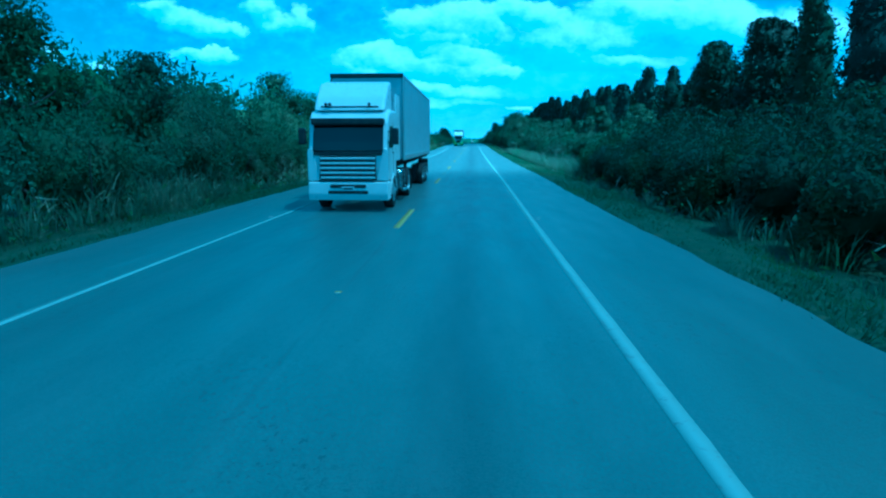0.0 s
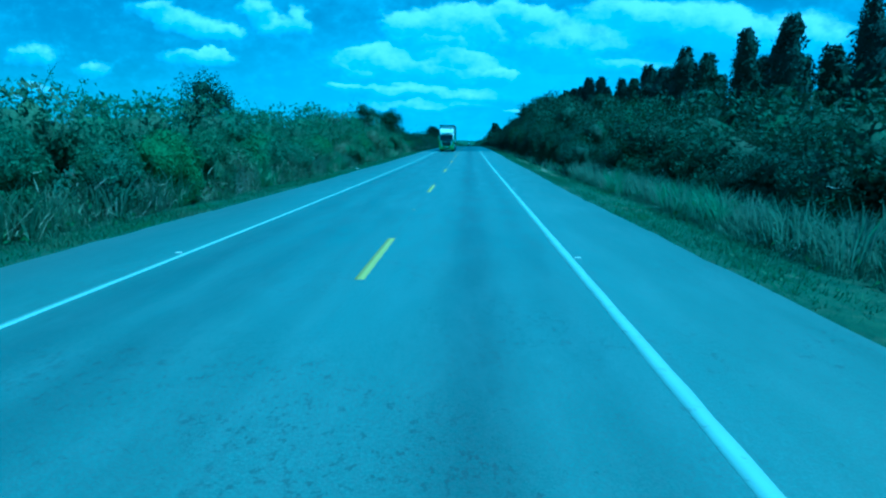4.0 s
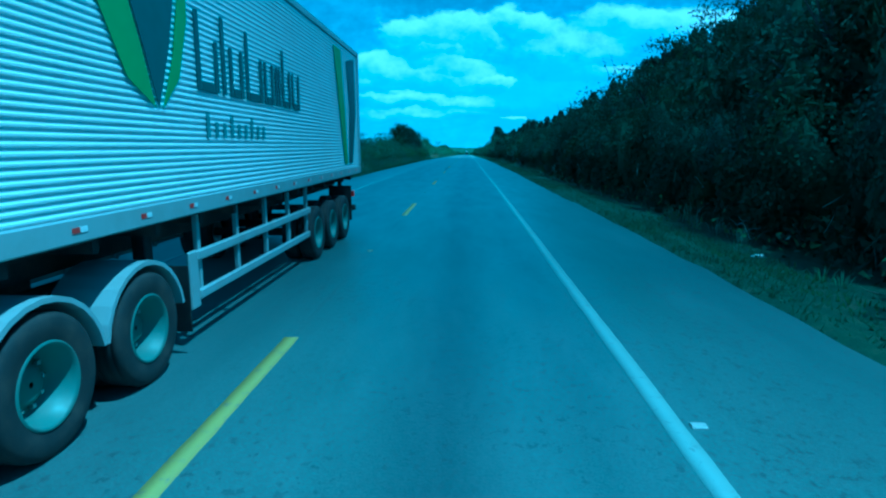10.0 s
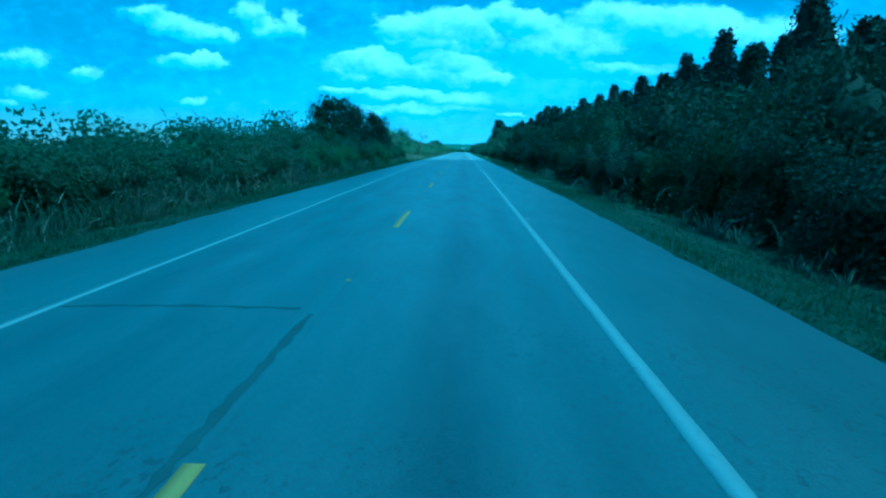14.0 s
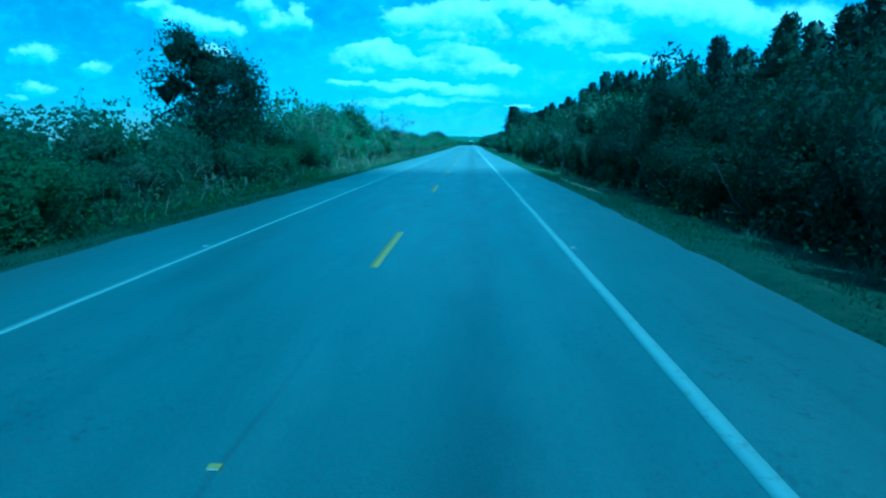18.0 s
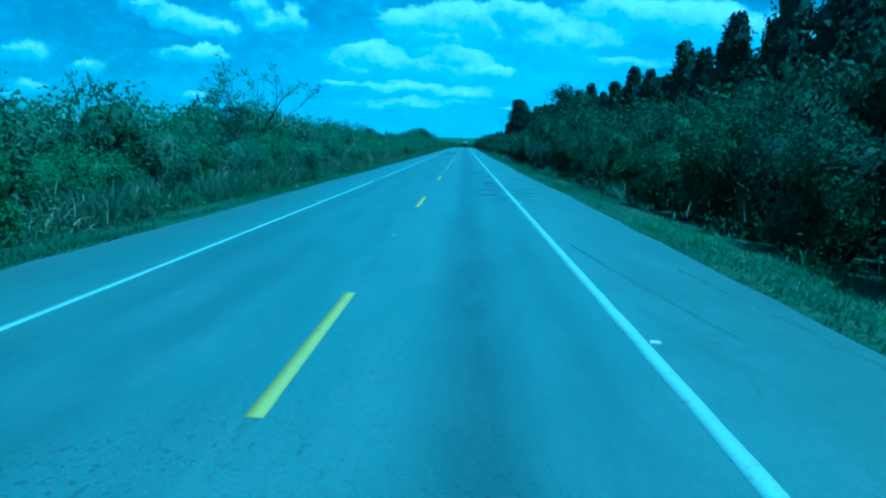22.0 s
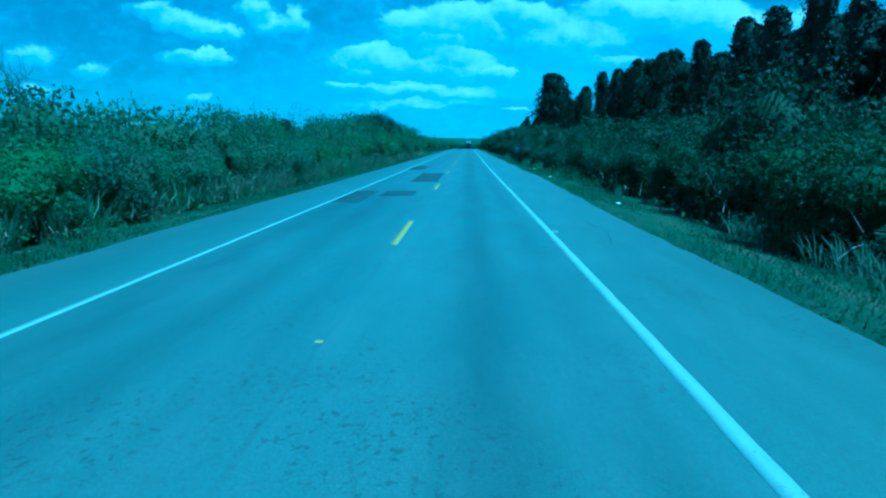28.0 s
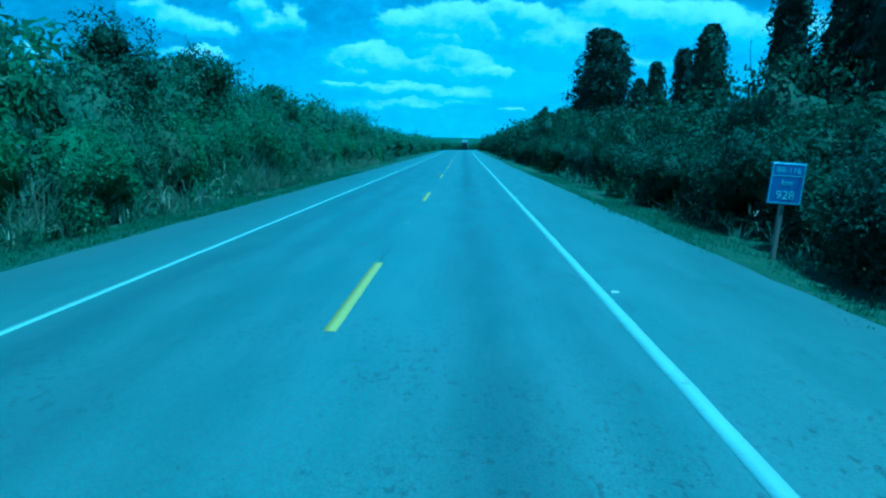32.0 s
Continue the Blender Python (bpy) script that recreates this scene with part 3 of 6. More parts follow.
tagged(new("edge_line_right", ribbon("edge_line", RIGHT_LINE, 0.175, Y0, 1000, 0.004, WHITE_LINE, wander=True)), "continuous white painted edge line on the asphalt", "road marking", kind="structure")
for y0_, y1_ in ((Y0, 413.5), (417.5, 1000)):  # worn away between
    tagged(new("edge_line_left", ribbon("edge_line", LEFT_LINE, 0.13, y0_, y1_, 0.004, WHITE_LINE)), "white painted edge line, slightly worn, missing on one stretch", "road marking", kind="structure")
centre_line = thing("centre_line", 0, 0, 0, "broken yellow centre line of worn paint", "road marking", kind="structure")
dash_mesh = [ribbon("dash", -0.012, 0.16, 0, 4.0, 0.004, YELLOW_LINE, 0.25, 0.002) for _ in range(4)]
for i in range(-5, 52):
    ob = new("dash", dash_mesh[i % 4])
    ob.parent = centre_line
    y = 15 + 16 * i
    ob.location, ob.rotation_euler = (0, y, float(rise(y))), (slope(y + 2), 0, 0)


def on_road(x, y, z=0.0):
    """A pose on the road's surface, leaning with its slope."""
    return pose(x, y, z + float(rise(y)), math.degrees(slope(y)))


# raised reflector studs along the lines
stud_bm = prism([(-0.05, 0), (-0.03, 0.018), (0.03, 0.018), (0.05, 0)], -0.06, 0.06, "x", 0.003, 1)
stud_root = thing("road_stud", RIGHT_LINE + 0.18, 17, 0.002 + float(rise(17)), "small white raised reflector stud on the asphalt", "road stud", "studs along the edge line")
part("stud_body", stud_bm, STUD_BODY, stud_root)
part("reflector", boxes((-0.045, 0.045, -0.046, -0.040, 0.004, 0.014)), WHITE_TAPE, stud_root, "bright reflector face")
for i in range(-2, 44):
    if i:
        copy_thing(stud_root, on_road(RIGHT_LINE + 0.18, 17 + 16 * i, 0.002))
for i in range(-2, 30):
    copy_thing(stud_root, on_road(LEFT_LINE - 0.15, 17 + 16 * i, 0.002))
stud_mid = thing("road_stud", -0.03, 8.6, 0.002, "yellow raised reflector stud between the centre dashes", "road stud", "studs along the centre line")
stud_bm = prism([(-0.045, 0), (-0.028, 0.014), (0.028, 0.014), (0.045, 0)], -0.045, 0.045, "x", 0.003, 1)
part("stud_body", stud_bm, STUD_YELLOW, stud_mid)
part("reflector", boxes((-0.035, 0.035, -0.042, -0.037, 0.003, 0.011)), WHITE_TAPE, stud_mid, "bright reflector face")
for i in range(1, 42):
    copy_thing(stud_mid, on_road(-0.03, 8.6 + 16 * i, 0.002))


def blot(name, x, y, rx, ry_, material, seed, z=0.0035, square=False):
    """A flat irregular patch lying on the road."""
    r = np.random.default_rng(seed)
    m = 28
    w = np.linspace(0, 2 * math.pi, m, endpoint=False)
    if square:
        w = w + math.pi / 4
        rad = 1 / np.maximum(np.abs(np.cos(w)), np.abs(np.sin(w))) * (1 + r.normal(0, 0.015, m))
    else:
        ph = r.uniform(0, 6.28, 4)
        rad = 1 + 0.22 * np.sin(2 * w + ph[0]) + 0.16 * np.sin(3 * w + ph[1]) + 0.10 * np.sin(5 * w + ph[2]) + 0.07 * np.sin(9 * w + ph[3])
    top = np.stack([np.cos(w) * rad * rx, np.sin(w) * rad * ry_, np.full(m, z)], -1)
    low_ = top * (1.01, 1.01, 1) - (0, 0, z + 0.003)
    i = np.arange(m)
    side = np.stack([i + m, (i + 1) % m + m, (i + 1) % m, i], -1)
    me = mesh_np(name, np.concatenate([top, low_]), [i[None, :], side], material)
    ob = new(name, me)
    ob.parent = road
    ob.location, ob.rotation_euler = (x, y, float(rise(y))), (slope(y), 0, 0)
    return ob


# dark repairs in the oncoming lane, oil stains by the edge line, tyre marks
for n_, (x0, x1, a, b) in enumerate([(-3.65, -2.55, 504.5, 510.2), (-2.2, -0.75, 507.2, 510.0), (-1.8, -0.2, 516.8, 527.2), (-3.65, -2.3, 533.8, 542.0), (-3.3, -2.35, 541.2, 542.8)]):
    blot("repair_patch", (x0 + x1) / 2, (a + b) / 2, (x1 - x0) / 2, (b - a) / 2, PATCH, 40 + n_, 0.003 + 0.0008 * n_, square=True)


# damp dark stains by the edge line: across, along, half width, half length
for n_, (x, y, a, b) in enumerate([(2.8, 404.2, 0.5, 0.42), (2.72, 407.1, 0.5, 0.3), (4.4, 405.3, 0.45, 0.2), (5.0, 405.4, 0.45, 0.11), (3.86, 404.4, 0.24, 0.14), (3.82, 403.1, 0.22, 0.2), (3.36, 403.4, 0.16, 0.11),
                                   (4.85, 407.5, 0.24, 0.16), (4.6, 408.3, 0.2, 0.12), (4.28, 403.7, 0.2, 0.08), (3.1, 413, 0.45, 0.4), (3.2, 410, 0.55, 0.28), (4.35, 410.8, 0.35, 0.2), (2.55, 402.3, 0.12, 0.07),
                                   (3.1, 419.2, 0.55, 0.3), (2.8, 425, 0.45, 0.4), (3.0, 422.5, 0.4, 0.25), (4.9, 416, 0.4, 0.2), (2.5, 437, 0.4, 0.3), (2.4, 442.5, 0.5, 0.25), (2.35, 447, 0.35, 0.25)]):
    blot("stain", x, y, a, b, STAIN, 70 + n_, 0.0022 + 0.00005 * n_)


def crack(points, width, material=CRACK):
    """A thin wavering crack through the given places on the road."""
    p = np.asarray(points, float)
    d = np.concatenate([[0], np.cumsum(np.linalg.norm(np.diff(p, axis=0), axis=1))])
    s = np.arange(0, d[-1], 0.18)
    xy = np.stack([np.interp(s, d, p[:, 0]), np.interp(s, d, p[:, 1])], -1) + rng.normal(0, 0.014, (len(s), 2))
    way = np.gradient(xy, axis=0)
    way /= np.linalg.norm(way, axis=1)[:, None]
    off = np.stack([-way[:, 1], way[:, 0]], -1) * (width * rng.uniform(0.4, 1.2, len(s)))[:, None] / 2
    z = 0.0026 + rise(xy[:, 1:])
    v = np.stack([np.concatenate([xy - off, z], 1), np.concatenate([xy + off, z], 1)], 1).reshape(-1, 3)
    i = np.arange(len(s) - 1)[:, None] * 2
    ob = new("crack", mesh_np("crack", v, [i + [[0, 1, 3, 2]]], material))
    ob.parent = road


crack([(-0.3, 238.2), (1.0, 238.0), (2.2, 238.3), (3.4, 238.1)], 0.13, OLD_CRACK)
crack([(-0.16, 229), (-0.2, 238), (-0.15, 246.8)], 0.12, OLD_CRACK)
crack([(-3.6, 246.9), (-2.0, 247.0), (-0.2, 246.9)], 0.1, OLD_CRACK)
crack([(4.0, 391.5), (4.35, 388.5), (4.8, 385)], 0.08, OLD_CRACK)
crack([(5.1, 370), (5.5, 368.4), (5.9, 367)], 0.12, OLD_CRACK)
crack([(5.45, 389), (5.75, 386), (5.95, 382)], 0.1, OLD_CRACK)
crack([(4.9, 499), (5.1, 497), (4.7, 495)], 0.025, OLD_CRACK)


def track_x(y):
    """Across the road: the middle of the trodden track on the verge."""
    return 7.95 + 0.22 * np.sin(y * 0.16) + 0.1 * np.sin(y * 0.41 + 1)


TRACKS = ((105, 150), (337, 351))
for y0_, y1_ in TRACKS:
    ys = np.arange(y0_, y1_, 0.35)
    half_w = 0.26 * np.sqrt(np.clip(np.minimum(ys - y0_, y1_ - ys) / 3, 0.02, 1)) * (0.8 + 0.45 * np.sin(ys * 0.9) * np.sin(ys * 0.37)) + rng.normal(0, 0.035, len(ys))
    rows_ = np.stack([np.stack([track_x(ys) + half_w * f_ + rng.normal(0, 0.012, len(ys)), ys, verge_height(track_x(ys) + half_w * f_) + rise(ys) + up_], -1) for f_, up_ in ((-1.1, -0.03), (-0.8, 0.014), (0, 0.01), (0.8, 0.014), (1.1, -0.03))], 1)
    i = np.arange(len(ys) * 5).reshape(len(ys), 5)
    q = np.stack([i[:-1, :-1], i[:-1, 1:], i[1:, 1:], i[1:, :-1]], -1).reshape(-1, 4)
    tagged(new("dirt_track", mesh_np("dirt_track", rows_.reshape(-1, 3), [q], SAND, True)), "narrow trodden track of pale dry earth in the verge grass", "dirt track", kind="structure")


# ---- plants ----
t_ = bmesh.new()
bmesh.ops.create_icosphere(t_, subdivisions=2, radius=1)
ICO_V = np.array([v.co for v in t_.verts])
ICO_F = np.array([[v.index for v in f.verts] for f in t_.faces])
t_.free()
t_ = bmesh.new()
bmesh.ops.create_icosphere(t_, subdivisions=1, radius=1)
CORE_V = np.array([v.co for v in t_.verts])
CORE_F = np.array([[v.index for v in f.verts] for f in t_.faces])
t_.free()


class Soup:
    """Vertices and faces gathered for one mesh."""

    def __init__(self):
        self.v, self.q, self.t, self.n = [], [], [], 0

    def add(self, v, quads=None, tris=None):
        if quads is not None and len(quads):
            self.q.append(np.asarray(quads) + self.n)
        if tris is not None and len(tris):
            self.t.append(np.asarray(tris) + self.n)
        self.v.append(np.asarray(v, float))
        self.n += len(v)
        return self

    def arrays(self):
        v = np.concatenate(self.v)
        q = np.concatenate(self.q) if self.q else np.zeros((0, 4), int)
        t = np.concatenate(self.t) if self.t else np.zeros((0, 3), int)
        return v, q, t

    def mesh(self, name, material, smooth=False):
        v, q, t = self.arrays()
        return mesh_np(name, v, [q, t], material, smooth)


def tube(soup, pts, radii, sides=6):
    """A tapered limb along pts."""
    pts = np.asarray(pts, float)
    m = len(pts)
    d = np.gradient(pts, axis=0)
    d /= np.linalg.norm(d, axis=1)[:, None] + 1e-9
    ref = np.where(np.abs(d[:, 2:3]) > 0.9, [[1.0, 0, 0]], [[0, 0, 1.0]])
    a = np.cross(d, ref)
    a /= np.linalg.norm(a, axis=1)[:, None] + 1e-9
    b = np.cross(d, a)
    w = np.linspace(0, 2 * math.pi, sides, endpoint=False)
    ring = a[:, None] * np.cos(w)[None, :, None] + b[:, None] * np.sin(w)[None, :, None]
    v = pts[:, None] + ring * np.asarray(radii)[:, None, None]
    i = np.arange(m * sides).reshape(m, sides)
    j = np.roll(i, -1, 1)
    q = np.stack([i[:-1], j[:-1], j[1:], i[1:]], -1).reshape(-1, 4)
    soup.add(v.reshape(-1, 3), q)


def leaves(soup, centres, length, width, r, droop=0.25, out=None):
    """Pointed leaves at the centres, turned at random, slightly outwards and drooping."""
    m = len(centres)
    a = r.normal(size=(m, 3))
    if out is not None:
        a += out * 0.8
    a[:, 2] -= droop
    a /= np.linalg.norm(a, axis=1)[:, None]
    b = np.cross(a, r.normal(size=(m, 3)))
    b /= np.linalg.norm(b, axis=1)[:, None] + 1e-9
    s = r.uniform(0.6, 1.35, (m, 1))
    a, b = a * length * s, b * width * s
    v = np.stack([centres - a * 0.4 - b * 0.5, centres - a * 0.4 + b * 0.5, centres + a * 0.6], 1)
    soup.add(v.reshape(-1, 3), None, np.arange(m * 3).reshape(m, 3))


def clump(soup, c, rad, count, length, width, r, core=0.55, droop=0.25, fine=False, inner=0.12):
    """A leafy mass: leaves through a lumpy volume, with a small inner body."""
    c, rad = np.asarray(c, float), np.asarray(rad, float)
    if core:
        cv, cf = (ICO_V, ICO_F) if fine else (CORE_V, CORE_F)
        v = cv * (1 + r.normal(0, 0.26, (len(cv), 1)))
        soup.add(c + v * rad * core, None, cf)
    d = r.normal(size=(count, 3))
    d /= np.linalg.norm(d, axis=1)[:, None]
    f = r.uniform(inner, 1.05, (count, 1)) ** 0.55
    lump = 1 + 0.22 * np.sin(d @ r.normal(0, 3.5, 3) + r.uniform(0, 6))[:, None]
    leaves(soup, c + d * rad * f * lump, length, width, r, droop, d)


def bough(soup, start, way, length, radius, r, depth, ends, bend=0.25):
    """A limb that forks; its ends are gathered for leaves."""
    steps = 5
    pts = [np.array(start, float)]
    d = np.array(way, float) / np.linalg.norm(way)
    for _ in range(steps):
        d = d + r.normal(0, bend / 2, 3)
        d[2] += 0.03
        d /= np.linalg.norm(d)
        pts.append(pts[-1] + d * length / steps)
    tube(soup, pts, np.linspace(radius, radius * 0.55, steps + 1), 5 if depth > 1 else 4)
    ends.append((pts[-1], depth))
    if depth:
        for _ in range(r.integers(2, 4)):
            at = pts[r.integers(2, steps + 1)]
            side = d + r.normal(0, 0.65, 3)
            side[2] += 0.15
            bough(soup, at, side, length * r.uniform(0.55, 0.8), radius * 0.55, r, depth - 1, ends, bend)


def leaves_on(soup, centres, normals, length, width, r, loose=0.7):
    """Leaves lying roughly on a surface, each tipped its own way."""
    m = len(centres)
    n = normals + r.normal(0, loose, (m, 3))
    n /= np.linalg.norm(n, axis=1)[:, None] + 1e-9
    a = np.cross(n, r.normal(size=(m, 3)))
    a /= np.linalg.norm(a, axis=1)[:, None] + 1e-9
    b = np.cross(n, a)
    s = r.uniform(0.55, 1.4, (m, 1))
    a, b = a * length * s, b * width * s
    v = np.stack([centres - a * 0.4 - b * 0.5, centres - a * 0.4 + b * 0.5, centres + a * 0.6], 1)
    soup.add(v.reshape(-1, 3), None, np.arange(m * 3).reshape(m, 3))


def mass_of(soup, lobes, sizes, count, length, r, front=None, core=0.72, loose=0.7, fine=True, rough=0.16, floor=None, sprays=80, spray=0.42):
    """One leafy body: the hull of several lobes, uneven, covered in small leaves."""
    lobes, sizes = np.asarray(lobes, float), np.asarray(sizes, float)
    mid = lobes.mean(0)
    rel = lobes - mid

    def hull(d):
        along = d @ rel.T
        disc = along ** 2 - (rel ** 2).sum(1)[None] + sizes[None] ** 2
        far = np.where(disc > 0, along + np.sqrt(np.maximum(disc, 0)), 0.0)
        i = far.argmax(1)
        return np.maximum(far[np.arange(len(d)), i], 0.25 * sizes.mean()), i

    if core:
        cv, cf = (ICO_V, ICO_F) if fine else (CORE_V, CORE_F)
        rad, _ = hull(cv)
        full = core + (1 - core) * 0.2 * np.clip(-cv[:, 2] * 1.3, 0, 1) if floor is not None else core
        v = mid + cv * (rad * full * (1 + r.normal(0, rough, len(cv))))[:, None]
        if floor is not None:
            v[:, 2] = np.maximum(v[:, 2], floor)
        soup.add(v, None, cf)
    d = r.normal(size=(sprays, 3))
    d /= np.linalg.norm(d, axis=1)[:, None]
    p = mid + d * (hull(d)[0] * r.uniform(0.45, 0.86, sprays))[:, None]
    leaves_on(soup, p, d, spray, spray * 0.6, r, 1.0)
    d = r.normal(size=(int(count * 2.2), 3))
    d /= np.linalg.norm(d, axis=1)[:, None]
    if front is not None:
        keep = (d @ np.asarray(front, float) > -0.15) | (r.uniform(0, 1, len(d)) < 0.2)
        d = d[keep]
    d = d[:count]
    rad, i = hull(d)
    p = mid + d * (rad * r.uniform(0.72, 1.06, len(d)))[:, None]
    n = p - lobes[i]
    n /= np.linalg.norm(n, axis=1)[:, None] + 1e-9
    n[:, 2] += 0.15
    if floor is not None:
        ok = p[:, 2] > floor
        p, n = p[ok], n[ok]
    leaves_on(soup, p, n, length, length * 0.6, r, loose)
    return mid, hull


def shoot(soup, base, way, length, leaf, r, per=9):
    """A thin shoot with leaves along it."""
    way = np.asarray(way, float) / np.linalg.norm(way)
    bend = r.normal(0, 0.25, 3)
    f = np.linspace(0, 1, 4)[:, None]
    pts = base + way * f * length + bend * f ** 2 * length
    tube(soup, pts, [0.012, 0.01, 0.008, 0.004], 3)
    g = r.uniform(0.05, 1, (per, 1))
    leaves(soup, base + way * g * length + bend * g ** 2 * length + r.normal(0, 0.035, (per, 3)), leaf * 0.65, leaf * 0.36, r, 0.1)


def make_shrub(seed, leaf=0.115, count=2500, shoots=9, fine=2, high=3.0):
    """A shrub about 4.4 m long, 3 m deep and 3 m high, leafy down to the ground; its full side is +x."""
    r = np.random.default_rng(seed)
    wood, crown = Soup(), Soup()
    for i in range(6):
        base = np.array([r.normal(0, 0.02), r.normal(0, 0.02), -0.2])
        top = base + (r.normal(0, 0.5), r.normal(0, 0.9), r.uniform(1.5, 2.4) * high / 3)
        tube(wood, [base, base * 0.5 + top * 0.5 + r.normal(0, 0.1, 3), top], [0.045, 0.028, 0.01], 4)
    lobes, sizes = [], []
    for i in range(13):
        q = i / 5 * 0.6 if i < 5 else r.uniform(0.62, 1.0)
        lobes.append((r.uniform(-0.5, 0.75) * (1 - 0.5 * q), (r.uniform(-1.5, 1.5) if i < 5 else (i - 8.5) * 0.42) * (1 - 0.2 * q), (0.35 + 1.95 * q) * high / 3))
        sizes.append(r.uniform(0.5, 0.95))
    mid, hull = mass_of(crown, lobes, sizes, count, leaf, r, (0.8, 0, 0.6), 0.66 if fine == 2 else 0.6, 0.85, 1 if fine else 0, 0.24, -0.3, 520 if fine == 2 else 230 if fine else 90, 0.14 if fine == 2 else 0.16 if fine else 0.22)
    # the leafy skirt down to the grass
    d = np.stack([np.abs(r.normal(0, 0.7, count)), r.normal(0, 0.7, count), r.uniform(-0.8, 0.2, count)], -1)
    d /= np.linalg.norm(d, axis=1)[:, None]
    p = mid + d * (hull(d)[0] * r.uniform(0.7, 1.0, count))[:, None]
    low = p[:, 2] > -0.2
    leaves_on(crown, p[low], d[low], leaf * 1.15, leaf * 0.75, r, 0.9)
    for _ in range(shoots):
        d = np.array([r.normal(0.25, 0.5), r.normal(0, 0.6), r.uniform(0.2, 1.0)])
        d /= np.linalg.norm(d)
        rad, _ = hull(d[None])
        shoot(crown, mid + d * rad[0] * 0.93, d + (0, 0, 0.7) + r.normal(0, 0.2, 3), r.uniform(0.25, 0.8), leaf, r)
    return wood, crown


def make_tree(seed, height=8.0, spread=2.6, leaf=0.15, flat=False, count=800):
    r = np.random.default_rng(seed)
    wood, crown, ends = Soup(), Soup(), []
    fork = height * (0.45 if flat else 0.34)
    pts = [np.array([0, 0, -0.3])]
    for i in range(1, 6):
        pts.append(np.array([r.normal(0, 0.12), r.normal(0, 0.12), fork * i / 5]))
    tube(wood, pts, np.linspace(0.2, 0.13, 6), 8)
    for i in range(6):
        w = 2 * math.pi * i / 6 + r.uniform(-0.4, 0.4)
        up = r.uniform(0.35, 0.7) if flat else r.uniform(0.7, 1.8)
        bough(wood, pts[-1 - (i % 2)], (math.cos(w), math.sin(w), up), height * (r.uniform(0.3, 0.45) if flat else r.uniform(0.2, 0.3)), 0.085, r, 1, ends)
    if flat:
        for p, _ in ends:
            clump(crown, p + (0, 0, 0.1), (r.uniform(0.7, 1.2), r.uniform(0.7, 1.2), r.uniform(0.22, 0.4)), 240, leaf, leaf * 0.45, r, 0.0, 0.0)
    else:
        for i in range(7):
            w, q = 2.4 * i + r.uniform(-0.4, 0.4), i / 6
            h = height * (0.3 + 0.5 * q)
            rr = spread * r.uniform(0.4, 0.7) * (1 - 0.7 * q ** 2)
            at = np.array([math.cos(w) * rr, math.sin(w) * rr, h])
            lobes = at + r.normal(0, 0.62, (7, 3)) * (1, 1, 0.75)
            mid, hull = mass_of(crown, lobes, r.uniform(0.5, 0.95, 7), count, leaf, r, None, 0.42, 0.9, True, 0.32, None, 300, 0.2)
            for _ in range(6):
                d = np.array([r.normal(), r.normal(), r.uniform(-0.2, 1.2)])
                d /= np.linalg.norm(d)
                shoot(crown, mid + d * hull(d[None])[0][0] * 0.9, d + (0, 0, 0.3), r.uniform(0.2, 0.55), leaf, r, 7)
    return wood, crown


def make_sparse(seed, height=8.0, leafy=26, thick=1.0):
    """A thin half-bare tree of long forking limbs."""
    r = np.random.default_rng(seed)
    wood, crown, ends = Soup(), Soup(), []
    pts = [np.array([0, 0, -0.3]), np.array([0.05, 0, height * 0.12]), np.array([0.12, 0.05, height * 0.25])]
    tube(wood, pts, np.array([0.11, 0.09, 0.075]) * thick, 7)
    for i in range(5):
        w = 2 * math.pi * i / 5 + r.uniform(-0.5, 0.5)
        bough(wood, pts[-1], (math.cos(w) * 0.55, math.sin(w) * 0.55, 1.0), height * r.uniform(0.28, 0.4), 0.055 * thick, r, 3, ends, 0.3)
    r.shuffle(ends)
    for p, d in ends[:max(leafy, 2)]:
        clump(crown, p, r.uniform(0.25, 0.5, 3), 22 if leafy > 4 else 3, 0.15 if leafy > 4 else 0.08, 0.07 if leafy > 4 else 0.04, r, 0, 0.5)
    return wood, crown


